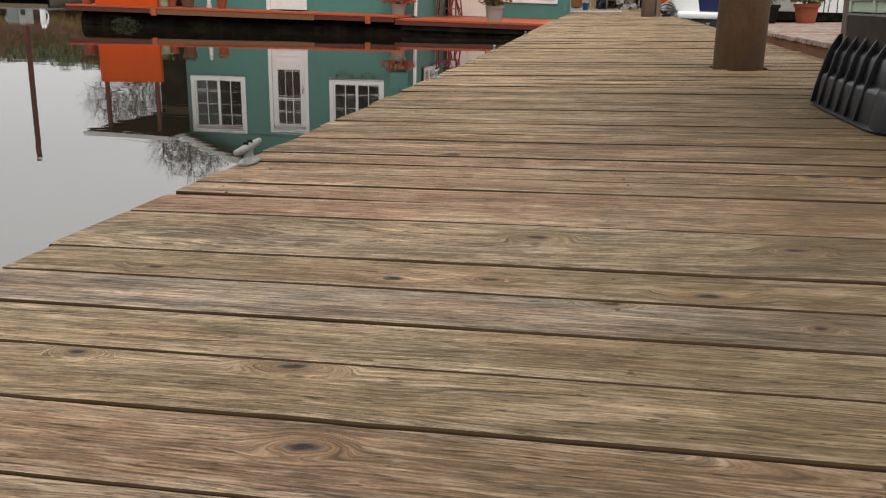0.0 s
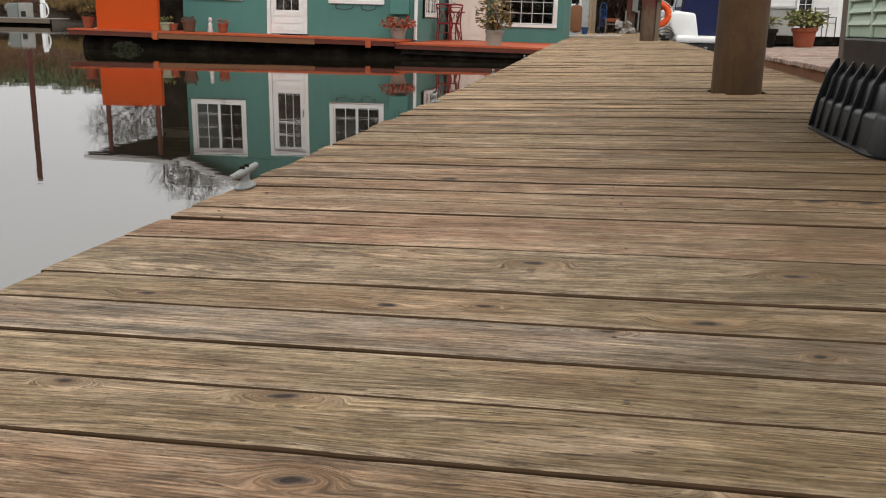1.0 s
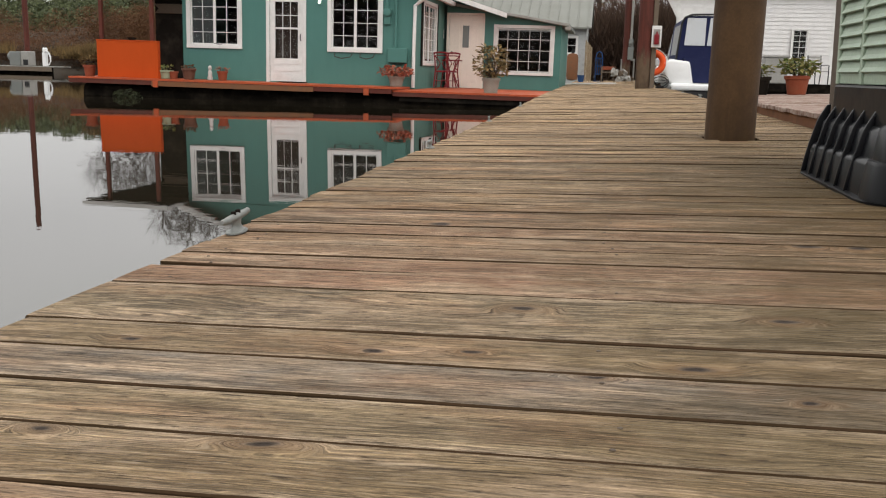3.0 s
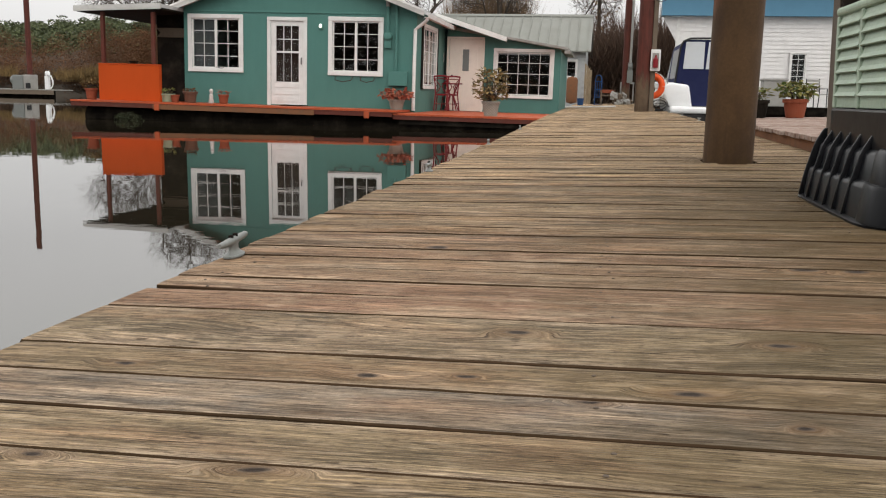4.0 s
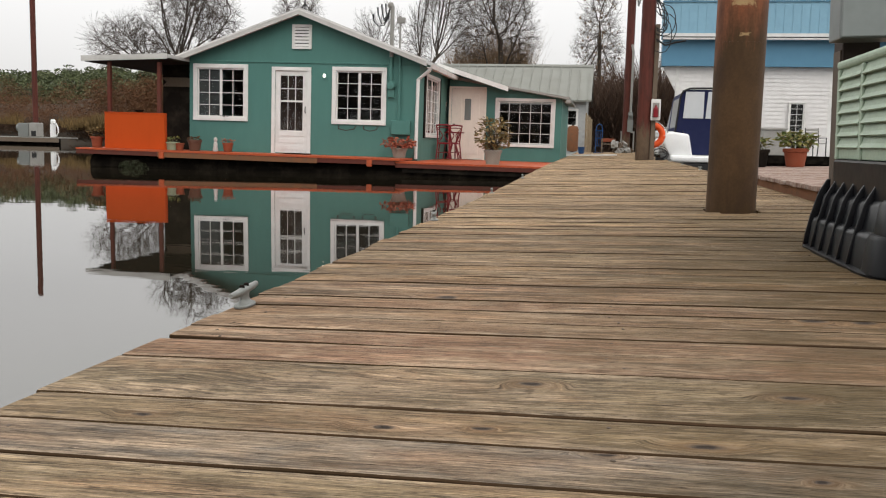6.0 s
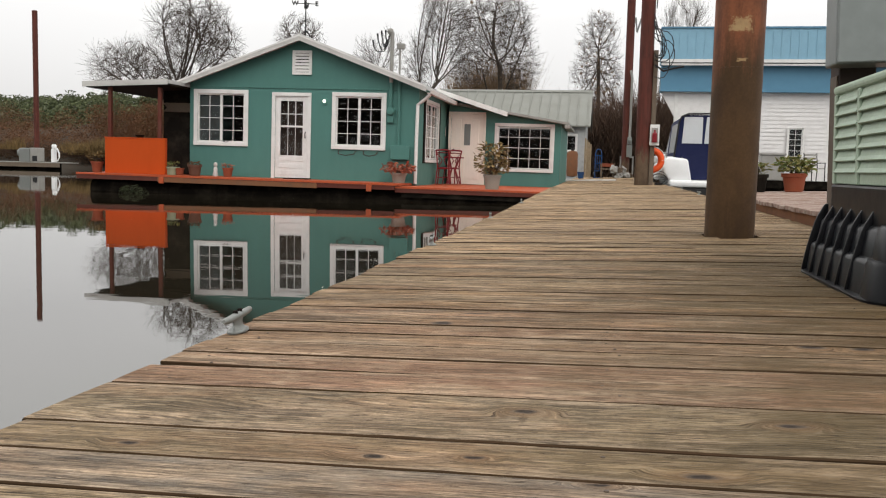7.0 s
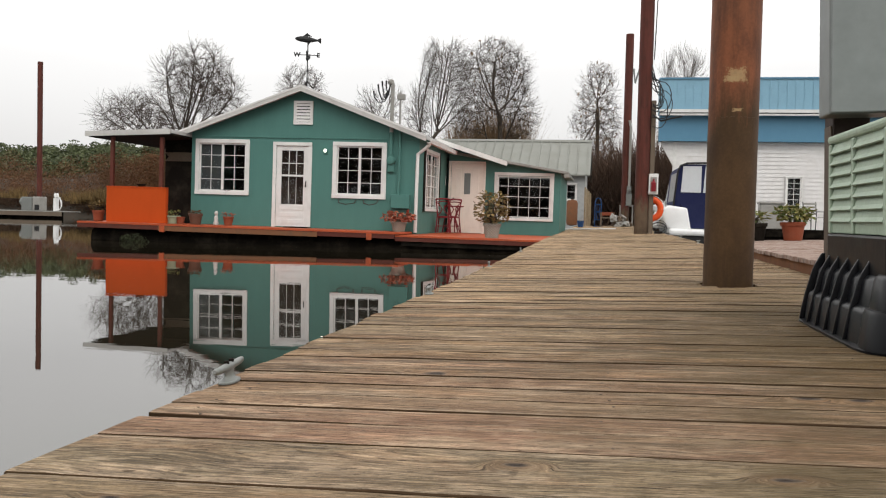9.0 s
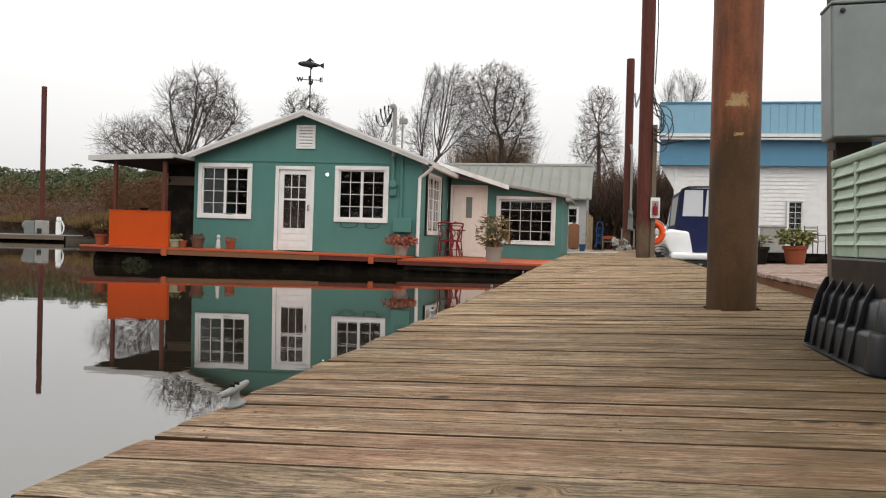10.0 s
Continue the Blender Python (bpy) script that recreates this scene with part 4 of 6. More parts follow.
# weathervane on the ridge
def build_vane():
    v = root("weathervane", HOUSE @ pose(0.10, -0.12, 3.49), "dark metal fish weathervane with compass letters on the roof ridge", "weathervane")
    part("rod", tube([(0, 0, 0), (0, 0, 1.16)], 0.016, 6), M_BLACK, v)
    for a in (-1, 1):
        part("foot", tube([(0.0, 0, 0.16), (a * 0.16, 0, -0.02)], 0.014, 5), M_BLACK, v)
    part("ball", lathe([(0.0, 0.66), (0.045, 0.685), (0.05, 0.71), (0.045, 0.735), (0.0, 0.76)], 12), M_BLACK, v)
    part("arm", tube([(-0.22, -0.05, 0.80), (0.22, 0.05, 0.80)], 0.011, 5), M_BLACK, v)
    part("arm", tube([(-0.04, 0.2, 0.80), (0.04, -0.2, 0.80)], 0.011, 5), M_BLACK, v)
    for (x, y), mark in zip(((-0.26, -0.05), (0.26, 0.05), (0.06, -0.22), (-0.06, 0.22)), "WESN"):
        glyph = bpy.data.curves.new("compass_letter", "FONT")
        glyph.body, glyph.size, glyph.extrude, glyph.offset = mark, 0.15, 0.006, 0.007
        glyph.align_x, glyph.align_y = "CENTER", "CENTER"
        glyph.materials.append(M_BLACK)
        ob = new("compass_letter", glyph)
        ob.parent = v
        ob.matrix_basis = pose(x, y, 0.80, 90, 0, 12)
    bm = bmesh.new()
    prof = [(-0.34, 0.01, 0.0), (-0.30, 0.055, 0.02), (-0.20, 0.085, 0.045), (-0.05, 0.10, 0.055), (0.10, 0.075, 0.045), (0.20, 0.04, 0.028), (0.25, 0.028, 0.018), (0.27, 0.05, 0.010), (0.34, 0.10, 0.006)]
    rings = []
    for x, hgt, wid in prof:
        rings.append([bm.verts.new((x, max(wid, 0.004) * math.cos(k * math.pi / 5), 1.21 - 0.09 * (x + 0.34) + 0.8 * hgt * math.sin(k * math.pi / 5))) for k in range(10)])
    for a, b in zip(rings, rings[1:]):
        for k in range(10):
            bm.faces.new((a[k], a[(k + 1) % 10], b[(k + 1) % 10], b[k]))
    bm.faces.new(rings[0][::-1])
    bm.faces.new(rings[-1])
    part("fish", bm, M_BLACK, v)
    part("fin", prism([(-0.14, 1.26), (-0.02, 1.345), (0.10, 1.25)], -0.006, 0.006), M_BLACK, v)
    part("fin", prism([(-0.05, 1.12), (0.02, 1.05), (0.06, 1.11)], -0.006, 0.006), M_BLACK, v)


build_vane()


# ---- on and beside the dock ----
def pile(x, y, r, z1, split, upper, label, seg=40):
    """A steel pipe pile: weathered foot and rusty shaft."""
    p = root("mooring_pile", pose(x, y, 0), label, "piling", "mooring piles")
    part("foot", lathe([(r, -2.0), (r, split)], seg), upper, p, "grey-brown weathered foot", True)
    part("shaft", lathe([(r, split + 0.0005), (r, z1 - 0.02), (r - 0.02, z1)], seg), upper, p, "", True)
    return p


pile(0.842, 6.22, 0.160, 7.5, 1.12, M_PILE, "tall rusty steel mooring pile with peeling yellow paint marks")
pile(0.915, 22.0, 0.165, 10.0, 0.85, M_PILERED, "tall red-brown steel mooring pile beside a life ring")
pile(0.90, 38.0, 0.165, 8.12, 0.8, M_PILERED, "distant red-brown mooring pile carrying meter boxes")
pile(-40.95, 60.0, 0.19, 11.05, 3.4, M_PILERED, "lone dark mooring pile standing in the river")


def pedestal_base():
    """The black moulded base, louvred green box, and grey cabinet on its post."""
    b = root("utility_plinth", LIST @ pose(1.448, 3.56, 0.0) @ Matrix.Diagonal((1, 1, 0.93, 1)), "black ribbed plastic plinth standing on the dock planks", "plinth")

    def ring(hx, y0, y1, r, z, n=6):
        pts = []
        for cx, cy, a0 in ((hx - r, y1 - r, 0), (-hx + r, y1 - r, 90), (-hx + r, y0 + r, 180), (hx - r, y0 + r, 270)):
            for i in range(n + 1):
                a = radians(a0 + 90 * i / n)
                pts.append((cx + r * math.cos(a), cy + r * math.sin(a), z))
        return pts

    def shell(levels):
        bm = bmesh.new()
        loops = [[bm.verts.new(p) for p in ring(*q)] for q in levels]
        for a, c in zip(loops, loops[1:]):
            for i in range(len(a)):
                j = (i + 1) % len(a)
                bm.faces.new((a[i], a[j], c[j], c[i]))
        bm.faces.new(loops[0][::-1])
        bm.faces.new(loops[-1])
        return bm

    part("flange", shell([(0.612, -0.62, 0.60, 0.20, 0.0), (0.612, -0.62, 0.60, 0.20, 0.010), (0.595, -0.60, 0.58, 0.19, 0.016)]), M_BLACKPLASTIC, b, "scuffed grey rim", True)
    part("skirt", shell([(0.590, -0.59, 0.57, 0.17, 0.012), (0.576, -0.58, 0.56, 0.16, 0.122), (0.570, -0.577, 0.557, 0.157, 0.136), (0.552, -0.566, 0.545, 0.148, 0.147), (0.536, -0.553, 0.525, 0.13, 0.238), (0.522, -0.545, 0.510, 0.12, 0.254), (0.500, -0.535, 0.50, 0.11, 0.264)]), M_BLACKPLASTIC, b, "", True)
    part("collar", shell([(0.515, -0.46, 0.40, 0.05, 0.02), (0.515, -0.46, 0.40, 0.05, 0.392), (0.508, -0.453, 0.393, 0.045, 0.40)]), M_BLACKPLASTIC, b)
    # the smooth near end, and deep ribs along the side
    part("end_body", shell([(0.598, -0.60, -0.30, 0.12, 0.012), (0.580, -0.59, -0.305, 0.11, 0.13), (0.572, -0.585, -0.31, 0.10, 0.145), (0.560, -0.575, -0.31, 0.10, 0.148), (0.545, -0.56, -0.32, 0.09, 0.252), (0.532, -0.55, -0.325, 0.08, 0.266)]), M_BLACKPLASTIC, b, "", True)
    for i in range(6):
        y = 0.46 - i * 0.138
        rib = prism([(-0.602, 0.012), (-0.55, 0.012), (-0.50, 0.13), (-0.50, 0.312), (-0.514, 0.310), (-0.540, 0.262), (-0.551, 0.235), (-0.578, 0.135), (-0.590, 0.08)], y - 0.008, y + 0.008)
        bmesh.ops.recalc_face_normals(rib, faces=rib.faces[:])
        bmesh.ops.bevel(rib, geom=rib.edges[:], offset=0.0025, segments=2, profile=0.5, affect="EDGES", clamp_overlap=True)
        part("rib", rib, M_BLACKPLASTIC, b, "", True)
    g = root("louvred_housing", LIST @ pose(1.460, 3.56, 0.373), "pale green louvred plastic housing on the black plinth", "equipment housing")
    hx, y0, y1, top = 0.515, -0.38, 0.38, 0.385
    part("core", box(-hx + 0.06, hx, y0 + 0.05, y1 - 0.05, 0.0, top - 0.03), M_GREENBOX, g)
    lid = box(-hx - 0.006, hx, y0 - 0.02, y1 + 0.015, top - 0.022, top + 0.012, 0.012)
    part("lid", lid, M_GREENBOX, g)
    for y in (y0 + 0.015, 0.03, y1 - 0.012):
        part("mullion", box(-hx - 0.004, -hx + 0.05, y - 0.016, y + 0.016, 0.0, top - 0.023, 0.006), M_GREENBOX, g)
    part("kick_panel", box(-hx + 0.006, -hx + 0.03, y0, y1, 0.002, 0.052, 0.004), M_GREENBOX, g)
    for k, (a, c) in enumerate(((y0 + 0.032, 0.013), (0.047, y1 - 0.03))):
        for i in range(7):
            z = 0.050 + i * 0.0455
            part("slat", prism([(-hx - 0.008, z - 0.001), (-hx - 0.004, z - 0.005), (-hx + 0.010, z + 0.012), (-hx + 0.020, z + 0.047), (-hx + 0.014, z + 0.048), (-hx + 0.003, z + 0.014)], a, c), M_GREENBOX, g)
    post = root("utility_post", LIST @ pose(1.145, 4.47, 0.0), "dark brown square post behind the utility housing", "post")
    part("shaft", box(-0.08, 0.08, -0.08, 0.08, -0.3, 2.6, 0.008), M_STEELPOST, post)
    part("side_strip", box(-0.088, -0.081, -0.07, 0.05, 0.0, 0.86, 0.002), M_POSTSTRIP, post)
    c = root("electrical_cabinet", LIST @ pose(1.332, 4.255, 0.89), "grey steel electrical cabinet mounted on the dark post", "electrical cabinet")
    part("body", box(-0.33, 0.33, -0.06, 0.132, 0.0, 0.585, 0.008), M_GREYBOX, c)
    part("door", box(-0.326, 0.335, -0.076, -0.061, 0.004, 0.580, 0.006), M_GREYBOX, c)
    part("drip_cap", box(-0.334, 0.335, -0.082, 0.134, 0.586, 0.600, 0.005), M_GREYBOX, c)
    for z in (0.555,):
        part("screw", lathe([(0.011, 0), (0.011, 0.010), (0.0, 0.014)], 8, pose(-0.285, -0.076, z, 90, 0, 0)), M_BLACK, c)
    part("latch", box(-0.10, -0.05, -0.09, -0.06, -0.014, -0.001, 0.003), M_BLACK, c)


pedestal_base()


def cleat_at(y, x=-1.0, size=1.0):
    """A two-horned galvanised mooring cleat along the dock edge."""
    c = root("mooring_cleat", LIST @ pose(x, y, rise(y) + 0.001, 0, 0, 96) @ Matrix.Scale(size, 4), "grey galvanised mooring cleat bolted to the dock edge", "cleat", "dock edge cleats")
    bar = [(-0.122, 0.0450, 0.005), (-0.113, 0.0440, 0.0082), (-0.085, 0.0425, 0.0098), (-0.040, 0.0420, 0.0110), (0.0, 0.0420, 0.0116), (0.040, 0.0420, 0.0110), (0.085, 0.0425, 0.0098), (0.113, 0.0440, 0.0082), (0.122, 0.0450, 0.005)]
    part("horn", tube([(u, 0, z) for u, z, r in bar], [r for u, z, r in bar], 12), M_GALV, c, smooth=True)
    waist = bmesh.new()
    loops = []
    for z, a, b in ((0.005, 0.054, 0.021), (0.009, 0.044, 0.014), (0.018, 0.034, 0.0095), (0.028, 0.034, 0.0090), (0.038, 0.044, 0.0105)):
        loops.append([waist.verts.new((a * math.cos(k * math.pi / 9), b * math.sin(k * math.pi / 9), z)) for k in range(18)])
    for p, q in zip(loops, loops[1:]):
        for k in range(18):
            waist.faces.new((p[k], p[(k + 1) % 18], q[(k + 1) % 18], q[k]))
    waist.faces.new(loops[0][::-1])
    waist.faces.new(loops[-1])
    part("waist", waist, M_GALV, c, smooth=True)
    base = bmesh.new()
    loops = []
    for z, g in ((0.0, 1.0), (0.004, 1.0), (0.006, 0.93)):
        loops.append([base.verts.new((0.060 * g * math.cos(k * math.pi / 9), 0.026 * g * math.sin(k * math.pi / 9), z)) for k in range(18)])
    for p, q in zip(loops, loops[1:]):
        for k in range(18):
            base.faces.new((p[k], p[(k + 1) % 18], q[(k + 1) % 18], q[k]))
    base.faces.new(loops[0][::-1])
    base.faces.new(loops[-1])
    part("base", base, M_GALV, c)
    for a in (-0.020, 0.020):
        part("bolt", lathe([(0.0075, 0.050), (0.0075, 0.058), (0.005, 0.060)], 6, pose(a, 0, 0)), M_DARK, c)
    return c


for cy in (2.315, 5.25, 8.2, 11.6):
    cleat_at(cy, -0.968 - 0.0045 * cy)
for cy in (14.5, 17.5, 20.5):
    cleat_at(cy, 1.56 - 0.0045 * cy)


def platform():
    p = root("side_platform", LIST @ pose(0, 0, 0), "raised faded red deck platform on a red-stained beam", "platform", kind="structure")
    x0, x1, y0, y1, z = 1.63, 4.6, 5.2, 13.7, 0.124
    y, rng = y0, random.Random(17)
    while y < y1:
        jut = rng.uniform(-0.022, 0.018)
        part("deck_board", box(x0 - 0.045 + jut, x1, y, y + 0.134 + rng.uniform(-0.004, 0.004), z - 0.040, z + rng.uniform(-0.005, 0.004), 0.005), M_PINKDECK, p)
        y += 0.144
    part("beam", box(x0, x0 + 0.09, y0, y1, -0.08, z - 0.04), M_REDBEAM, p)
    part("beam", box(x0, x1, y1 - 0.09, y1 - 0.002, -0.08, z - 0.04), M_REDBEAM, p)
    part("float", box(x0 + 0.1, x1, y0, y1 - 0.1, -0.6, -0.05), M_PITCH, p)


platform()
flower_pot("terracotta_pot", LIST @ pose(2.66, 13.3, 0.126), 0.165, 0.26, "round terracotta pot with a leafy green plant", M_TERRA, M_LEAFGREEN, 0.235, 0.20, 230, 0.085, 5)
flower_pot("dark_pot", LIST @ pose(2.16, 13.3, 0.126), 0.15, 0.25, "dark glazed pot with a small plant", M_DARK, M_LEAFGREEN, 0.13, 0.14, 80, 0.07, 6)
# pots on the house deck
flower_pot("wicker_planter", pose(-2.52, 20.75, -0.055), 0.205, 0.35, "pale woven planter holding an olive-brown rhododendron", M_WICKER, M_LEAF, 0.36, 0.70, 420, 0.115, 7)
flower_pot("low_bowl", HOUSE @ pose(2.64, -0.5, 0), 0.19, 0.24, "low tan bowl with spreading rusty red foliage", M_WICKER, M_REDLEAF, 0.36, 0.20, 300, 0.09, 8)
flower_pot("terracotta_pot", HOUSE @ pose(-4.98, -0.95, 0), 0.15, 0.27, "terracotta pot with dry stems beside the orange panel", M_TERRA, M_GRASS, 0.22, 0.20, 70, 0.10, 9)
flower_pot("green_bowl", HOUSE @ pose(-3.02, -0.9, 0), 0.19, 0.20, "pale green bowl planter with trailing plant", worn("pale_green_glaze", (0.30, 0.36, 0.25), 0.4), M_LEAFGREEN, 0.2, 0.10, 70, 0.07, 10)
flower_pot("terracotta_pot", HOUSE @ pose(-2.80, -0.9, 0), 0.11, 0.18, "small terracotta pot on the orange deck", M_TERRA)
flower_pot("brown_pot", HOUSE @ pose(-2.45, -0.8, 0), 0.17, 0.27, "dark brown plant pot with low dead growth", worn("brown_glaze", (0.12, 0.06, 0.04), 0.5), M_REED, 0.13, 0.05, 50, 0.07, 11)
flower_pot("terracotta_pot", HOUSE @ pose(-1.72, -0.5, 0), 0.13, 0.22, "terracotta pot with a low reddish plant", M_TERRA, M_REDLEAF, 0.13, 0.07, 40, 0.06, 12)


def figurine():
    bm = lathe([(0.075, 0), (0.085, 0.05), (0.055, 0.14), (0.065, 0.20), (0.05, 0.25), (0.03, 0.27), (0.055, 0.31), (0.06, 0.35), (0.04, 0.39), (0.0, 0.41)], 14, HOUSE @ pose(-2.02, -0.55, 0) @ Matrix.Diagonal((0.8, 0.8, 0.86, 1)))
    ob = part("garden_ornament", bm, M_TRIMGREY, None, smooth=True)
    tagged(ob, "small pale garden ornament standing on the orange deck", "ornament")


figurine()


def bistro():
    t = root("bistro_table", pose(-4.10, 24.75, -0.002), "small round dark red metal bistro table", "table")
    part("tabletop", lathe([(0.27, 0.70), (0.29, 0.71), (0.29, 0.73), (0.27, 0.735)], 28), M_RED, t)
    for i in range(4):
        a = math.pi / 4 + i * math.pi / 2
        part("leg", tube([(0.23 * math.cos(a), 0.23 * math.sin(a), 0.0), (0.07 * math.cos(a), 0.07 * math.sin(a), 0.38), (0.20 * math.cos(a), 0.20 * math.sin(a), 0.70)], 0.018, 6), M_RED, t)

    def chair(m, label):
        c = root("bistro_chair", m, label, "chair", "bistro chairs")
        part("seat", lathe([(0.17, 0.445), (0.195, 0.455), (0.195, 0.470), (0.18, 0.478)], 22), M_RED, c)
        for s in (-1, 1):
            part("back_post", tube([(s * 0.20, -0.25, 0.0), (s * 0.165, -0.19, 0.46), (s * 0.175, -0.22, 0.72), (s * 0.205, -0.26, 0.95)], 0.019, 7), M_RED, c)
            part("front_leg", tube([(s * 0.19, 0.22, 0.0), (s * 0.15, 0.15, 0.45)], 0.018, 7), M_RED, c)
            part("back_brace", tube([(s * 0.195, -0.245, 0.88), (s * 0.075, -0.235, 0.76), (s * 0.025, -0.225, 0.67), (s * 0.075, -0.205, 0.57), (s * 0.165, -0.19, 0.48)], 0.014, 6), M_RED, c)
            part("side_brace", tube([(s * 0.185, -0.225, 0.20), (s * 0.172, 0.18, 0.22)], 0.011, 5), M_RED, c)
        part("top_rail", tube([(-0.205, -0.26, 0.95), (-0.10, -0.285, 0.965), (0.0, -0.292, 0.97), (0.10, -0.285, 0.965), (0.205, -0.26, 0.95)], 0.024, 8), M_RED, c)
        part("back_rail", tube([(-0.195, -0.245, 0.88), (0.0, -0.275, 0.89), (0.195, -0.245, 0.88)], 0.014, 6), M_RED, c)
        part("seat_apron", tube([(-0.165, -0.19, 0.44), (0.165, -0.19, 0.44)], 0.016, 6), M_RED, c)
        part("stretcher", tube([(-0.185, -0.225, 0.19), (0.185, -0.225, 0.19)], 0.011, 5), M_RED, c)

    chair(pose(-4.19, 23.72, -0.002, 0, 0, 4) @ Matrix.Scale(0.93, 4), "dark red metal bistro chair with a curved cross back")
    chair(pose(-4.06, 24.20, -0.002, 0, 0, 30) @ Matrix.Scale(0.93, 4), "dark red metal bistro chair turned beside the small table")


bistro()


def boat():
    """The stern of a white cruiser under navy canvas."""
    b = root("cabin_cruiser", pose(2.95, 27.0, WATER, 0, 0, 1), "white cabin cruiser with a navy canvas enclosure moored beside the dock", "boat")
    secs = [(0.0, 1.18, 1.18, 0.42), (0.25, 1.28, 1.22, 0.30), (1.8, 1.32, 1.26, 0.22), (3.8, 1.22, 1.34, 0.22), (5.4, 0.80, 1.45, 0.3), (6.6, 0.06, 1.6, 0.9)]
    bm = bmesh.new()
    loops = []
    for y, hw, sheer, chine in secs:
        pts = [(-hw, sheer), (-hw * 1.02, sheer - 0.12), (-hw * 0.97, sheer - 0.30), (-hw * 0.74, chine), (0, chine - 0.45), (hw * 0.74, chine), (hw * 0.97, sheer - 0.30), (hw * 1.02, sheer - 0.12), (hw, sheer)]
        loops.append([bm.verts.new((x, y, z)) for x, z in pts])
    for p, q in zip(loops, loops[1:]):
        for i in range(8):
            bm.faces.new((p[i], p[i + 1], q[i + 1], q[i]))
        bm.faces.new((p[8], p[0], q[0], q[8]))
    bm.faces.new(loops[0][::-1])
    bm.faces.new(loops[-1])
    part("hull", bm, M_GEL, b)
    part("boot_stripe", box(-0.98, 0.98, -0.66, -0.02, 0.05, 0.395, 0.05), M_BLACK, b)
    part("swim_platform", box(-1.09, 1.09, -0.74, 0.01, 0.40, 0.60, 0.07), M_GEL, b)
    for s in (-1, 1):
        q = prism([(s * 0.44, 0.50), (s * 0.98, 0.50), (s * 1.17, 0.66), (s * 1.27, 0.95), (s * 1.25, 1.18), (s * 1.10, 1.26), (s * 0.58, 1.20)], -0.56, -0.01)
        bmesh.ops.recalc_face_normals(q, faces=q.faces[:])
        bmesh.ops.bevel(q, geom=q.edges[:], offset=0.07, segments=3, profile=0.5, affect="EDGES", clamp_overlap=True)
        part("quarter", q, M_GEL, b, "", True)
        part("grab_rail", tube([(s * 1.16, -0.3, 1.22), (s * 1.16, -0.3, 1.36), (s * 1.16, 0.6, 1.40)], 0.014, 6), M_GALV, b)
    part("deck", box(-1.15, 1.15, 0.3, 5.0, 1.20, 1.28), M_GEL, b)
    can = [(-0.92, 1.10), (1.06, 1.10), (0.88, 2.28), (0.80, 2.41), (0.60, 2.48), (-0.58, 2.48), (-0.74, 2.41), (-0.81, 2.28)]
    part("canvas", prism(can, 0.05, 2.6), M_NAVY, b)
    part("canvas_drop", prism([(-0.55, 0.62), (0.34, 0.62), (0.50, 1.30), (-0.72, 1.30)], -0.44, 0.045), M_NAVY, b)
    for x0, x1 in ((-0.72, -0.15), (-0.09, 0.74)):
        part("clear_panel", prism([(x0, 1.66), (x1, 1.66), (x1, 2.42), (x0 + 0.05, 2.42)], 0.030, 0.048), M_CLEAR, b)
    part("clear_panel", prism([(-0.915, 1.40), (-0.895, 1.40), (-0.82, 2.24), (-0.84, 2.24)], 0.12, 1.9), M_CLEAR, b)
    part("hoop", tube([(-0.93, 0.02, 1.18), (-0.82, 0.02, 2.28), (-0.75, 0.02, 2.43), (-0.56, 0.02, 2.51), (0, 0.02, 2.52), (0.56, 0.02, 2.51), (0.82, 0.02, 2.43), (0.96, 0.02, 2.2), (1.09, 0.02, 1.18)], 0.028, 6), M_BLACK, b)
    part("windscreen", prism([(-0.95, 1.25), (0.95, 1.25), (0.8, 2.1), (-0.8, 2.1)], 2.7, 3.0), M_CLEAR, b)
    for s in (-1, 1):
        part("fender", lathe([(0.0, 0), (0.09, 0.06), (0.10, 0.4), (0.07, 0.5), (0.0, 0.53)], 12, pose(s * 1.34, 0.8, 0.55)), M_GEL, b, smooth=True)


boat()


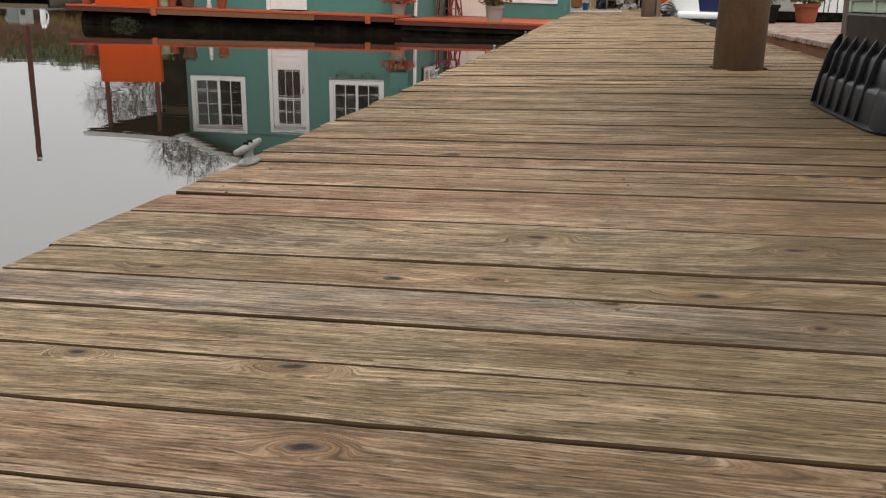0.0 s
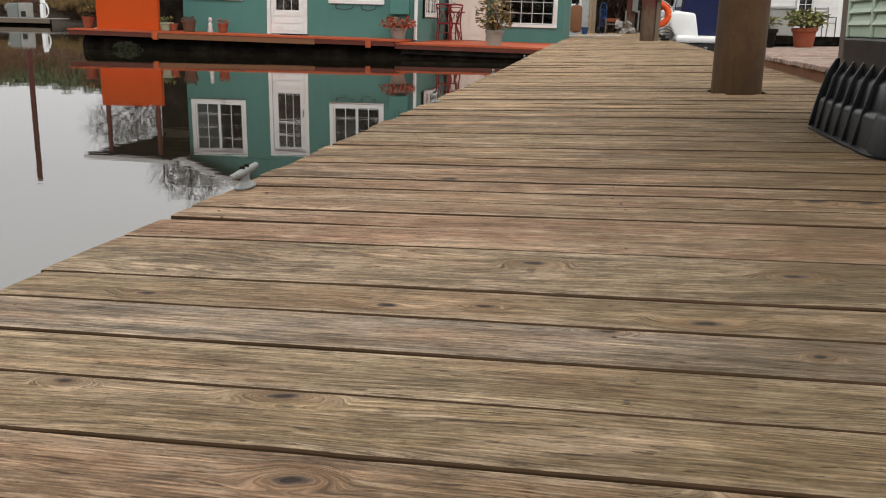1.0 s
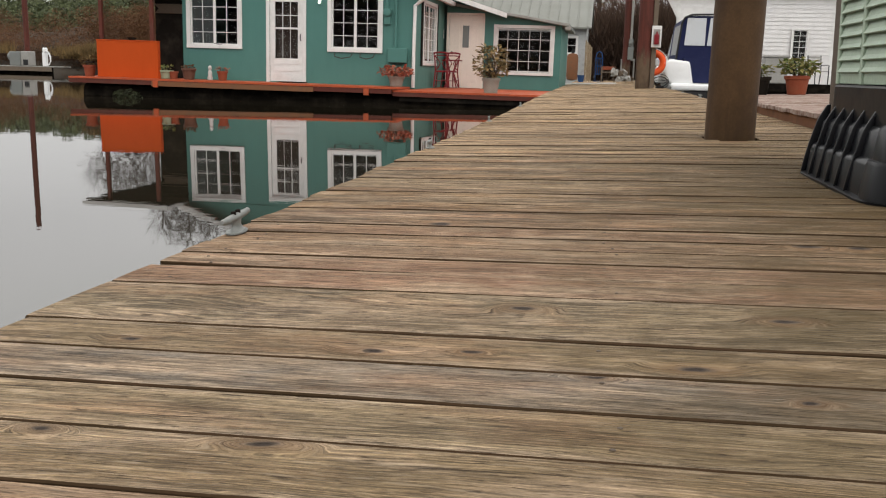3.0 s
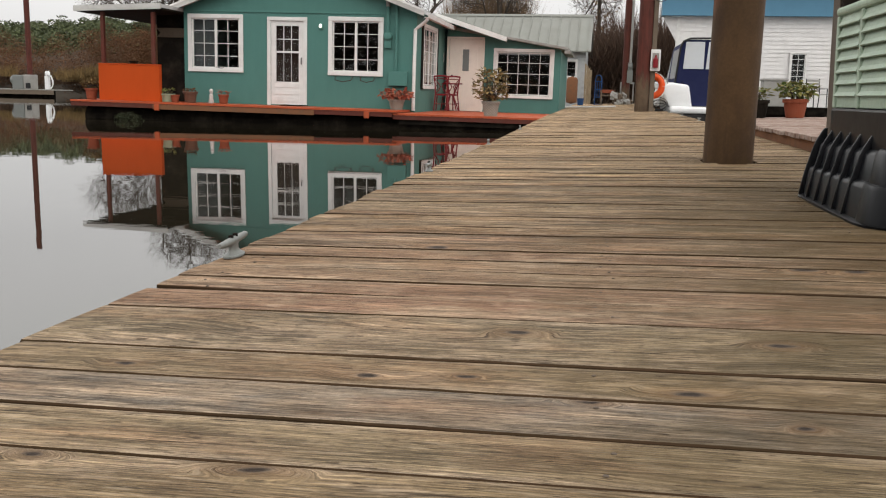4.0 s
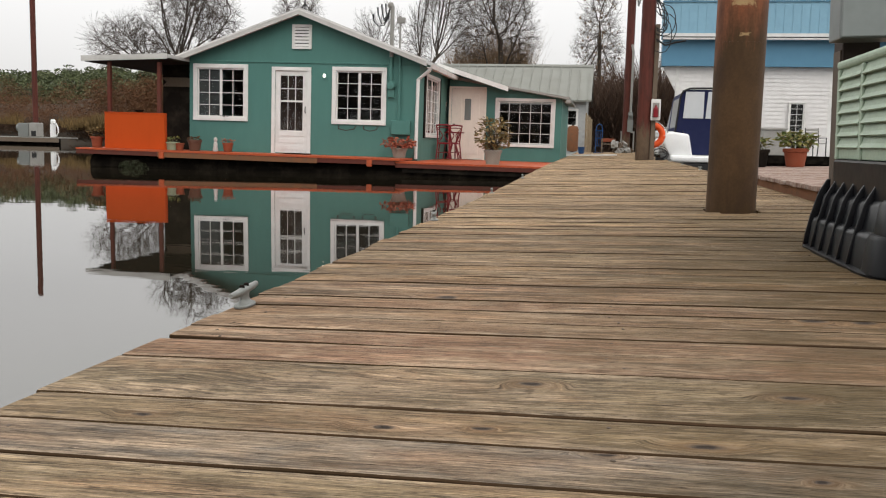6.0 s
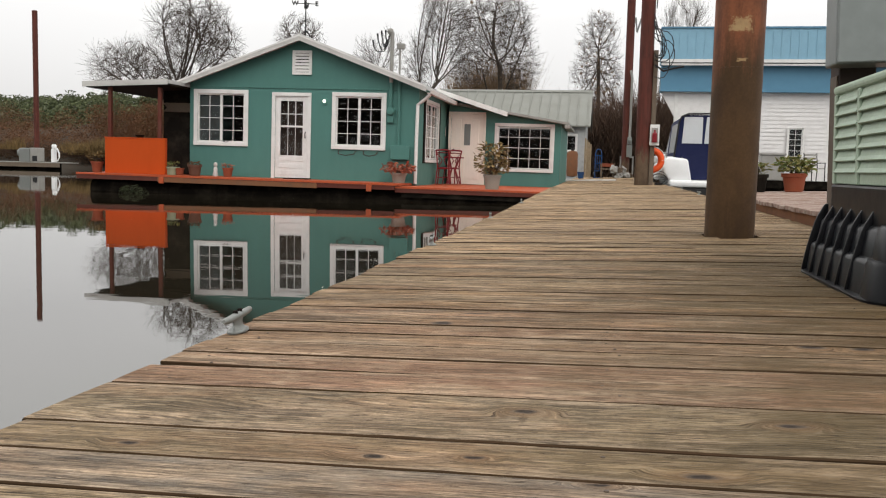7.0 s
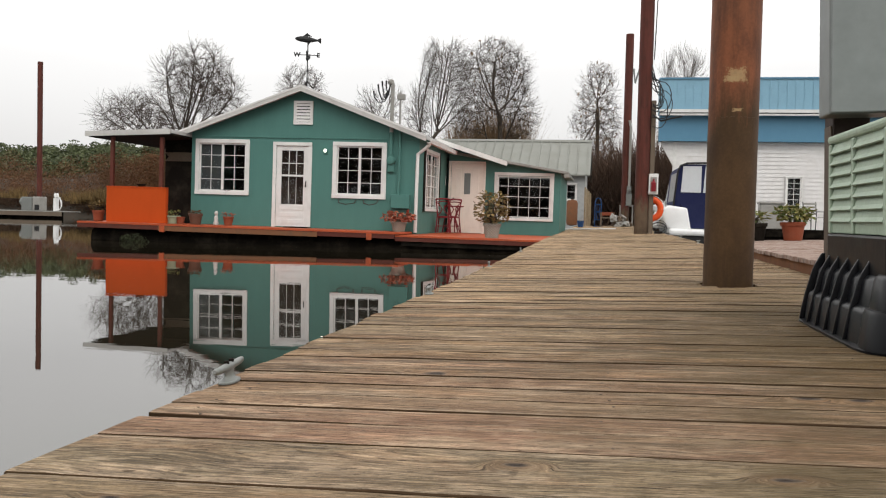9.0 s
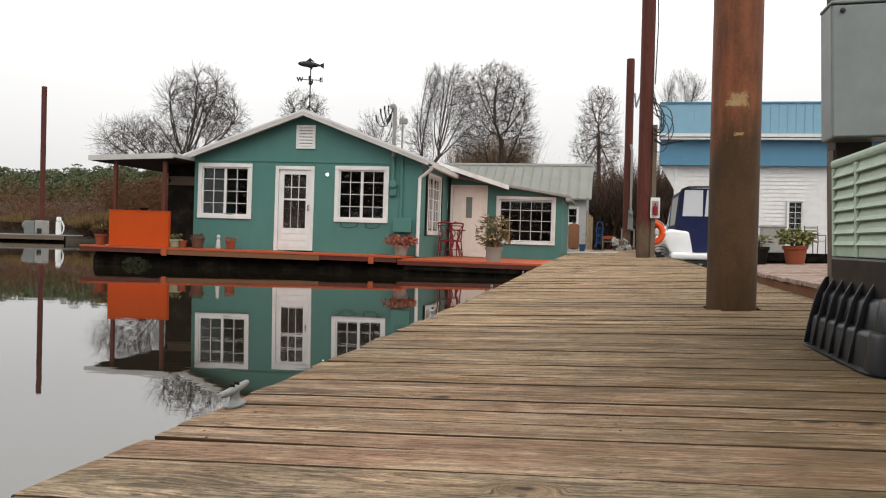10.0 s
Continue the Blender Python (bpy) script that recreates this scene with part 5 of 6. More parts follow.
def ring_and_box():
    r = root("life_ring", pose(1.145, 22.28, 0.73, 0, 0, 4), "bright orange life ring hanging on the mooring pile", "life ring")
    bm = bmesh.new()
    add_tube(bm, [(0.235 * math.cos(k * math.pi / 12), 0.0, 0.235 * math.sin(k * math.pi / 12)) for k in range(25)], 0.078, 10)
    part("ring", bm, M_LIFERING, r, smooth=True)
    part("grab_line", tube([(0.325 * math.cos(k * 0.2618), -0.03, 0.325 * math.sin(k * 0.2618)) for k in range(25)], 0.009, 5), M_WHITE, r)
    e = root("extinguisher_cabinet", pose(1.17, 21.878, 1.07), "white framed fire extinguisher cabinet on the pile", "extinguisher cabinet")
    part("frame", box(-0.11, 0.11, -0.06, 0.06, 0, 0.49, 0.01), M_WHITE, e)
    part("window", box(-0.075, 0.075, -0.068, -0.061, 0.07, 0.41), M_CONDUIT, e)
    part("extinguisher", lathe([(0.055, 0.07), (0.06, 0.1), (0.06, 0.27), (0.02, 0.32), (0.02, 0.36)], 12, pose(0, -0.10, 0)), M_RED, e)
    w = root("service_conduit", pose(1.135, 22.0, 0), "weathered timber and conduit strapped to the mooring pile", "conduit")
    part("plank_strip", box(-0.055, 0.05, -0.06, 0.06, 0.0, 3.3, 0.006), M_OLDTIMBER, w)
    # drooping cables
    rng = random.Random(4)
    c = root("cable_bundle", pose(1.05, 21.93, 2.75), "drooping black power cables looping from the pile", "cables")
    for i in range(8):
        z0, d, drop = rng.uniform(0.6, 1.0), rng.uniform(0.18, 0.62), rng.uniform(0.1, 0.75)
        pts = [(0.0, -0.05, z0 + rng.uniform(0.1, 0.6))]
        for k in range(1, 10):
            a = math.pi * k / 9
            pts.append((0.04 + d * math.sin(a) * (1.0 if i % 2 else 0.8), -0.06 - 0.012 * i, z0 - drop * (1 - math.cos(a)) * 0.5 + 0.1 * math.sin(2 * a)))
        part("cable", tube(pts, 0.011, 5), M_BLACK, c)
    part("cable", tube([(0.05, -0.1, 0.2), (0.25, -0.12, 0.05), (0.5, -0.12, 0.12), (0.72, -0.12, 0.16)], 0.022, 6), M_BLACK, c)
    part("cable", tube([(0.02, -0.03, 5.0), (0.09, -0.06, 3.0), (0.05, -0.06, 1.5)], 0.014, 5), M_BLACK, c)


ring_and_box()


def hose_coil():
    z = (LIST @ Vector((1.32, 22.2, rise(22.2)))).z
    h = root("hose_coil", pose(1.34, 22.2, z), "dark coiled hose and cord at the foot of the pile", "hose")
    rng = random.Random(14)
    for k in range(4):
        r, tilt = 0.14 + 0.02 * k, rng.uniform(0.2, 1.0)
        pts = [(r * math.cos(a * 0.45), r * math.sin(a * 0.45) * 0.5, 0.16 + r * math.sin(a * 0.45) * tilt * 0.9) for a in range(15)]
        part("coil", tube(pts, 0.008, 5), M_BLACK, h)
    part("stand", box(-0.10, 0.10, -0.04, 0.04, 0.0, 0.05, 0.008), M_BLACK, h)


hose_coil()
# small things on the house front and deck
ornament = root("wall_ornament", HOUSE @ pose(-2.02, -0.03, 0.86), "small black iron scroll ornament under the window", "ornament")
for k in range(5):
    part("scroll", tube([(0, 0, 0), (0.05 * math.cos(k * 1.26), -0.01, 0.05 * math.sin(k * 1.26)), (0.12 * math.cos(k * 1.26 + 0.3), 0, 0.09 * math.sin(k * 1.26 + 0.3))], 0.008, 5), M_BLACK, ornament)
mat_ob = part("doormat", box(-0.30, 0.30, -0.20, 0.20, 0.0, 0.025, 0.008), M_DARK)
mat_ob.matrix_basis = HOUSE @ pose(0.02, -0.32, 0.001)
tagged(mat_ob, "dark ribbed doormat on the orange deck before the door", "doormat")
bowl = part("serving_bowl", lathe([(0.05, 0.0), (0.09, 0.03), (0.12, 0.07), (0.115, 0.07), (0.085, 0.035), (0.0, 0.02)], 18, cap=False), M_DARK)
bowl.matrix_basis = HOUSE @ pose(-3.86, -0.9, 0.886)
tagged(bowl, "small dark bowl on the orange counter", "bowl")


# ---- far buildings ----
def blue_building():
    b = root("boathouse", pose(0, 35.0, 0), "white sided boathouse with a two-tone blue metal upper storey", "building")
    x1 = 17.0
    part("core", box(2.66, x1, 0.06, 1.6, -0.3, 3.6), M_SIDING, b)
    z = 0.10
    while z < 3.45:
        part("siding_board", prism_y(2.64, x1, 0.0, 0.058, z, z + 0.150), M_SIDING, b)
        z += 0.148
    part("corner_board", box(2.56, 2.68, -0.014, 0.10, 0.0, 3.5), M_WHITE, b)
    part("corner_board", box(8.02, 8.16, -0.02, -0.013, 0.1, 3.5), M_WHITE, b)
    part("band", box(2.0, x1, -0.30, 0.4, 3.46, 4.40), M_BLUE2, b)
    part("gusset", prism([(2.06, 3.44), (2.555, 2.55), (2.555, 3.44)], 0.0, 0.12), M_SIDING, b)
    for i in range(6):
        z = 2.58 + 0.148 * i
        part("siding_board", prism_y(2.555 - 0.556 * (z - 2.55), 2.555, -0.012, -0.002, z, z + 0.140), M_SIDING, b)
    part("gutter", box(1.98, x1, -0.62, -0.552, 4.38, 4.46, 0.015), M_WHITE, b)
    part("flashing", box(1.96, x1, -0.64, -0.40, 4.461, 4.485), M_BLACK, b)
    part("flashing", box(1.98, x1, -0.50, -0.42, 4.486, 4.62), M_WHITE, b)
    part("upper_cladding", box(1.98, x1, -0.41, 0.6, 4.49, 5.74), M_BLUE1, b)
    for i in range(50):
        x = 2.0 + i * 0.30
        part("cladding_rib", box(x, x + 0.05, -0.436, -0.411, 4.63, 5.73), M_BLUE1, b)
    part("coping", box(1.94, x1, -0.46, 0.65, 5.741, 5.80), M_BLUE2, b)
    sash_window("window", b, 6.62, 7.23, 0.70, 2.22, 2, 7, -0.075, 0.055, False, "narrow white window with many panes")
    # dark sheet over the siding, standing in for an unlit room
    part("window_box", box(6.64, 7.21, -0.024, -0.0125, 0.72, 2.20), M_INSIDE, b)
    f = root("boathouse_deck", pose(0, 31.0, 0), "grey walkway deck in front of the boathouse", "deck", kind="structure")
    for i in range(24):
        part("deck_board", box(4.6, 17.0, i * 0.16, i * 0.16 + 0.15, 0.23, 0.27), M_CONDUIT, f)
    # near-black strip painted in for the shaded gap under the walkway
    part("beam", box(4.6, 17.0, -0.10, -0.002, 0.02, 0.274), M_PITCH, f)
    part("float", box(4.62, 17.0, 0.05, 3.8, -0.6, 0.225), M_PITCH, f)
    k = root("deck_box", pose(5.70, 32.2, 0.27), "pale grey plastic storage box on the boathouse deck", "storage box")
    part("body", box(-0.42, 0.34, -0.3, 0.3, 0.0, 0.84, 0.03), M_CONDUIT, k)
    part("lid", box(-0.46, 0.38, -0.33, 0.33, 0.841, 0.92, 0.03), M_CONDUIT, k)
    c = root("garden_chair", pose(7.08, 32.3, 0.27, 0, 0, 20), "weathered metal garden chair on the boathouse deck", "chair")
    for x in (-0.24, 0.24):
        part("leg", tube([(x, -0.24, 0), (x, -0.22, 0.62), (x, 0.2, 0.62)], 0.018, 6), M_BLACK, c)
        part("leg", tube([(x, 0.26, 0), (x, 0.22, 0.45), (x, 0.30, 0.95)], 0.018, 6), M_BLACK, c)
    part("seat", box(-0.24, 0.24, -0.22, 0.22, 0.42, 0.45, 0.01), M_CONDUIT, c)
    for i in range(4):
        part("back_slat", box(-0.24, 0.24, 0.24, 0.26, 0.52 + i * 0.11, 0.59 + i * 0.11, 0.005), M_CONDUIT, c)


def prism_y(x0, x1, y0, y1, z0, z1):
    """A clapboard: thick at its foot, thin at its head."""
    bm = bmesh.new()
    a = [bm.verts.new((x0, y, z)) for y, z in ((y0 - 0.012, z0), (y1, z0), (y1, z1), (y0 + 0.006, z1))]
    c = [bm.verts.new((x1, y, z)) for y, z in ((y0 - 0.012, z0), (y1, z0), (y1, z1), (y0 + 0.006, z1))]
    bm.faces.new(a)
    bm.faces.new(c[::-1])
    for i in range(4):
        j = (i + 1) % 4
        bm.faces.new((a[i], c[i], c[j], a[j]))
    return bm


blue_building()


def grey_roof_building():
    g = root("grey_roofed_house", pose(-0.84, 42.0, 0.0), "pale sided house with a grey-green ribbed metal roof", "house")
    L, eave, ridge, dp = 8.0, 2.62, 4.25, 3.0
    WX0, WX1, WZ0, WZ1 = -0.91, -0.35, 1.29, 2.12
    part("wall", wall_with_holes(-L, 0.0, -0.3, eave, [(WX0 + 0.07, WX1 - 0.07, WZ0 + 0.06, WZ1 - 0.07)], 0.0, 0.12), M_SIDINGSHADE, g)
    z = 0.0
    while z < eave - 0.16:
        spans = ((-L, WX0 - 0.003), (WX1 + 0.003, 0.0)) if WZ0 - 0.13 < z < WZ1 else ((-L, 0.0),)
        for a, c in spans:
            part("siding_board", prism_y(a, c, -0.02, -0.002, z, z + 0.13), M_SIDINGSHADE, g)
        z += 0.13
    side = new("side_wall")
    side.parent = g
    part("wall", box(-0.12, 0.0, 0.121, dp * 2, -0.3, eave), M_SIDINGSHADE, side)
    part("back_wall", box(-L, 0, dp * 2, dp * 2 + 0.1, -0.3, eave), M_SIDINGSHADE, g)
    part("room_wall", box(-L + 0.1, -0.13, 1.5, 1.55, -0.3, eave), M_INSIDE, g)
    part("gable", prism_x(-0.02, 0.0, [(0.0, eave), (dp * 2, eave), (dp, ridge)]), M_SIDINGSHADE, g)
    sash_window("window", g, WX0, WX1, WZ0, WZ1, 1, 2, -0.022, 0.07, False)
    k = (ridge - eave) / dp
    ov = 0.35
    for s in (0, 1):
        f = (lambda y: y) if s == 0 else (lambda y: 2 * dp - y)
        part("roof_slope", prism_x(-L - 0.3, 0.22, [(f(-ov), eave - k * ov), (f(dp), ridge), (f(dp), ridge + 0.06), (f(-ov), eave - k * ov + 0.06)]), M_ROOF, g)
        if s == 0:
            for i in range(19):
                x = -L - 0.25 + i * 0.46
                part("roof_rib", prism_x(x, x + 0.04, [(-ov, eave - k * ov + 0.06), (dp, ridge + 0.06), (dp, ridge + 0.11), (-ov, eave - k * ov + 0.11)]), M_ROOF, g)
    part("ridge_cap", prism_x(-L - 0.3, 0.24, [(dp - 0.18, ridge), (dp, ridge + 0.09), (dp + 0.18, ridge), (dp, ridge + 0.12)]), M_ROOF, g)
    part("float", box(-L, 0.0, -0.3, 6.2, -0.7, -0.301), M_DARK, g)


def prism_x(x0, x1, outline):
    """An outline of (y, z) pairs drawn out along x."""
    bm = bmesh.new()
    a = [bm.verts.new((x0, y, z)) for y, z in outline]
    c = [bm.verts.new((x1, y, z)) for y, z in outline]
    bm.faces.new(a)
    bm.faces.new(c[::-1])
    for i in range(len(a)):
        j = (i + 1) % len(a)
        bm.faces.new((a[i], c[i], c[j], a[j]))
    return bm


grey_roof_building()


# ---- banks, brush and trees ----
def bank():
    """The far shore and the hill behind it, one sheet."""
    verts, faces = [], []
    nx, ny = 90, 26
    for j in range(ny + 1):
        for i in range(nx + 1):
            x = -190 + 320 * i / nx
            v = j / ny
            y = 68 + 150 * v ** 1.3 + 4 * noise.noise((x * 0.05, v * 3, 0))
            if x > -14:
                y -= min(1.0, (x + 14) / 10.0) * 20
            left = min(1.0, max(0.0, (-2.0 - x) / 20.0))
            z = -0.8 + 1.3 * min(1, v * 12) + left * 9.0 * max(0, min(1, (v - 0.22) / 0.35)) + noise.noise((x * 0.06, y * 0.06, 4)) * 1.6 * min(1, v * 3)
            verts.append((x, y, z))
    for j in range(ny):
        for i in range(nx):
            a = j * (nx + 1) + i
            faces.append((a, a + 1, a + nx + 2, a + nx + 1))
    ob = soup("ground", verts, faces, M_SOIL)
    tagged(ob, "dark river bank rising to a low overgrown hill", "ground", kind="structure")
    return verts


bank_points = bank()


def leaf_stuff(name, spots, material, count, size, spread, tall, seed, label, category, blade=False, tilt=0.22):
    """Very many small leaves or blades in clumps: one object."""
    rng = random.Random(seed)
    verts, faces = [], []
    for cx, cy, cz in spots:
        cr = spread * rng.uniform(0.6, 1.3)
        ch = tall * rng.uniform(0.6, 1.3)
        for i in range(count):
            a, u, w = rng.uniform(0, 6.283), rng.random() ** 0.6, rng.random()
            if blade:
                p = Vector((cx + cr * u * math.cos(a), cy + cr * u * math.sin(a), cz))
                d = Vector((rng.gauss(0, tilt), rng.gauss(0, tilt), 1.0)).normalized() * ch * rng.uniform(0.5, 1.2)
                s = Vector((rng.gauss(0, 1), rng.gauss(0, 1), 0)).normalized() * size
                k = len(verts)
                verts += [p - s, p + s, p + d]
                faces.append((k, k + 1, k + 2))
            else:
                r = cr * math.sqrt(max(0.0, 1 - (w * 0.95) ** 2)) * u
                p = Vector((cx + r * math.cos(a), cy + r * math.sin(a), cz + w * ch))
                d = Vector((rng.gauss(0, 1), rng.gauss(0, 1), rng.gauss(0, 0.6))).normalized() * size * rng.uniform(0.6, 1.5)
                s = d.cross(Vector((rng.gauss(0, 1), rng.gauss(0, 1), rng.gauss(0, 1)))).normalized() * size * 0.45
                k = len(verts)
                verts += [p - d, p + s, p + d, p - s]
                faces.append((k, k + 1, k + 2, k + 3))
    ob = soup(name, verts, faces, material)
    return tagged(ob, label, category, kind="stuff")


def ground_at(x, y):
    best = min(bank_points, key=lambda p: (p[0] - x) ** 2 + (p[1] - y) ** 2)
    return best[2]


def plant_banks():
    rng = random.Random(21)
    spots = []
    for i in range(520):
        x, y = rng.uniform(-120, -6), rng.uniform(108, 160)
        spots.append((x, y, ground_at(x, y) - 0.5))
    leaf_stuff("hill_brambles", spots, M_BRAMBLE, 200, 0.27, 3.0, 2.4, 1, "dense green bramble scrub covering the hill", "scrub")
    spots = []
    for i in range(560):
        x, y = rng.uniform(-100, -8), rng.uniform(78, 112)
        spots.append((x, y, ground_at(x, y) - 0.3))
    for i in range(46):
        x = rng.uniform(-47.5, -39.5)
        spots.append((x, rng.uniform(78, 81), rng.uniform(0.5, 3.6)))
    leaf_stuff("bank_brush", spots, M_REED, 400, 0.075, 2.1, 3.0, 2, "red-brown leafless brush covering the river bank", "brush")
    spots = []
    for i in range(260):
        x, y = rng.uniform(-62, -24), rng.uniform(70.5, 78)
        spots.append((x, y, ground_at(x, y) - 0.4))
    leaf_stuff("low_brush", spots, M_LOWBRUSH, 260, 0.075, 1.4, 1.4, 12, "low dim brown brush along the water's edge", "brush")
    spots = []
    for i in range(52):
        x, y = (rng.gauss(-41.0, 1.7), rng.uniform(70.0, 73)) if i < 46 else (rng.uniform(-56, -38), rng.uniform(70.5, 73))
        spots.append((x, y, rng.uniform(0.75, 1.35)))
    leaf_stuff("bank_grass", spots, M_GRASS, 150, 0.045, 1.2, 0.8, 3, "dry yellow grass along the water's edge", "grass", True)
    spots = []
    for i in range(760):
        x, y = (rng.uniform(-14, 40), rng.uniform(52, 74)) if i % 3 else (rng.uniform(-2.5, 8), rng.uniform(50, 62))
        spots.append((x, y, -0.4))
    for i in range(70):
        spots.append((rng.uniform(-1.2, 1.8), rng.uniform(50, 56), rng.uniform(0.2, 0.9)))
    for i in range(110):
        spots.append((rng.uniform(1.2, 5.4), rng.uniform(50, 56), rng.uniform(0.0, 1.5)))
    leaf_stuff("bare_thicket", spots, M_THICKET, 300, 0.045, 2.4, 3.5, 4, "dense dark leafless thicket behind the houses", "thicket", True, 0.85)
    spots = []
    for i in range(120):
        x, y = rng.uniform(-9.6, -4.9), rng.uniform(53, 57)
        spots.append((x, y, rng.uniform(2.4, 5.0)))
    leaf_stuff("ochre_brush", spots, M_OCHRE, 42, 0.012, 0.9, 2.9, 6, "ochre-brown twiggy brush beneath the bare trees", "brush", True, 0.30)


plant_banks()


def rear_woods():
    """Unseen woods added behind the camera, so the panes reflect dark, not sky."""
    rng = random.Random(40)
    spots = []
    for i in range(420):
        a = radians(rng.uniform(188, 352))
        r = rng.uniform(88, 118)
        spots.append((r * math.cos(a), r * math.sin(a), rng.uniform(-1.0, 10.0)))
    leaf_stuff("far_shore_woods", spots, M_LOWBRUSH, 90, 0.62, 6.5, 9.0, 41, "unseen woods added behind the camera to darken pane reflections", "woods")


rear_woods()


def bare_tree(x, y, seed, label, trunks, lobes, count=1500, step=0.28, twig=0.010, sprig=0.75, lift=0.25, leaves=0, group="bare trees"):
    """A leafless tree whose limbs grow towards points spread through its crown's lobes.

    trunks: lists of points from the ground up; lobes: (x, z, half width, half height) about its foot."""
    rng = np.random.default_rng(seed)
    goals = []
    area = [a * b for _, _, a, b in lobes]
    for (lx, lz, a, b), share in zip(lobes, area):
        d = rng.normal(size=(max(60, int(count * share / sum(area))), 3))
        d /= np.linalg.norm(d, axis=1)[:, None]
        d *= rng.random((len(d), 1)) ** 0.42
        goals.append(np.c_[lx + d[:, 0] * a, d[:, 1] * min(a, b), lz + d[:, 2] * b])
    goals = np.concatenate(goals)
    nodes, above, stem = [], [], []
    for line in trunks:
        last = -1
        for p, q in zip(line, line[1:]):
            p, q = np.array(p, float), np.array(q, float)
            n = max(1, int(np.linalg.norm(q - p) / step))
            for i in range(n + 1):
                nodes.append(p + (q - p) * i / n)
                above.append(last)
                stem.append(True)
                last = len(nodes) - 1
    # straight limbs that fan out from the fork into every lobe
    fork = np.array(trunks[0][-1], float)
    for (lx, lz, a, b), share in zip(lobes, area):
        for _ in range(max(3, int(6 * share / max(area)))):
            d = rng.normal(size=3)
            d /= np.linalg.norm(d)
            tip = np.array((lx + d[0] * a * 0.8, d[1] * min(a, b) * 0.8, lz + abs(d[2]) * b * 0.8))
            root_at = int(np.argmin([np.linalg.norm(p - (0.75 * fork + 0.25 * tip)) for p in nodes]))
            p = nodes[root_at]
            bow = (tip - p) * 0.5 + np.array((0, 0, -0.10 * np.linalg.norm(tip - p))) + rng.normal(size=3) * 0.08 * np.linalg.norm(tip - p)
            n = max(2, int(np.linalg.norm(tip - p) / step))
            last = root_at
            for i in range(1, n + 1):
                u = i / n
                nodes.append(p + 2 * u * (1 - u) * bow + u * u * (tip - p))
                above.append(last)
                stem.append(False)
                last = len(nodes) - 1
    near = np.full(len(goals), -1)
    best = np.full(len(goals), 1e9)
    fresh, sprouts = list(range(len(nodes))), {}
    for turn in range(160):
        new_at = np.array([nodes[i] for i in fresh])
        d = np.linalg.norm(goals[:, None, :] - new_at[None, :, :], axis=2)
        k = d.argmin(axis=1)
        dk = d[np.arange(len(goals)), k]
        closer = dk < best
        best[closer] = dk[closer]
        near[closer] = np.array(fresh)[k[closer]]
        live = (best > step * 1.1) & np.array([sprouts.get(int(i), 0) < 3 for i in near])
        goals, best, near = goals[live], best[live], near[live]
        if len(goals) < 8:
            break
        fresh = []
        for i in np.unique(near):
            pull = goals[near == i] - nodes[i]
            pull /= np.linalg.norm(pull, axis=1)[:, None]
            v = pull.mean(axis=0) + rng.normal(size=3) * 0.13
            v[2] += lift * 0.3
            if above[i] >= 0:
                run = nodes[i] - nodes[above[i]]
                v += 0.75 * run / (np.linalg.norm(run) + 1e-6)
            nodes.append(nodes[i] + v / np.linalg.norm(v) * step)
            above.append(int(i))
            stem.append(False)
            sprouts[int(i)] = sprouts.get(int(i), 0) + 1
            fresh.append(len(nodes) - 1)
        if len(nodes) > 9000:
            break
    load = np.zeros(len(nodes))
    kids = np.zeros(len(nodes), int)
    for i in range(len(nodes) - 1, -1, -1):
        load[i] += 1.0 if kids[i] == 0 else 0.0
        if above[i] >= 0:
            load[above[i]] += load[i]
            kids[above[i]] += 1
    radius = twig * np.maximum(1.0, load) ** 0.46
    t = root("bare_tree", pose(x, y, -0.3), label, "tree", group)

    def sticks(runs, sides):
        v, f = [], []
        for a, b, ra, rb in runs:
            a, b = Vector(a), Vector(b)
            if (b - a).length < 1e-4:
                continue
            d = (b - a).normalized()
            s = d.orthogonal().normalized()
            q = d.cross(s)
            k = len(v)
            for c, r in ((a, ra), (b, rb)):
                v.extend(c + (s * math.cos(6.283 * j / sides) + q * math.sin(6.283 * j / sides)) * r for j in range(sides))
            f.extend((k + j, k + (j + 1) % sides, k + sides + (j + 1) % sides, k + sides + j) for j in range(sides))
        return v, f

    thick, thin = [], []
    for i in range(len(nodes)):
        p = above[i]
        if p >= 0:
            (thick if stem[i] and load[i] > 3 else thin).append((nodes[p], nodes[i], radius[p] if stem[i] or load[i] > 0.6 * load[p] else radius[i], radius[i]))
        # fine twigs on every slender shoot
        if p >= 0 and load[i] < 9:
            run = nodes[i] - nodes[p]
            run = run / (np.linalg.norm(run) + 1e-6)
            for _ in range(3):
                w = run + rng.normal(size=3) * 0.42
                w[2] += lift
                w /= np.linalg.norm(w)
                n1 = nodes[i] + w * sprig * rng.uniform(0.3, 0.7)
                w = w + rng.normal(size=3) * 0.2
                w[2] += lift * 0.5
                n2 = n1 + w / np.linalg.norm(w) * sprig * rng.uniform(0.25, 0.6)
                thin.append((nodes[i], n1, twig * 0.62, twig * 0.5))
                thin.append((n1, n2, twig * 0.5, twig * 0.3))
    wood = soup("trunk", *sticks(thick, 8), M_BARK, t)
    wood["kind"] = "stuff"
    soup("crown", *sticks(thin, 3), M_BARK, t)["kind"] = "stuff"
    if leaves:
        v, f = [], []
        for i in rng.choice(len(nodes), leaves):
            c = nodes[i] + rng.normal(size=3) * 0.2
            d, e = rng.normal(size=3) * 0.045, rng.normal(size=3) * 0.045
            k = len(v)
            v.extend((tuple(c - d), tuple(c + e), tuple(c + d), tuple(c - e)))
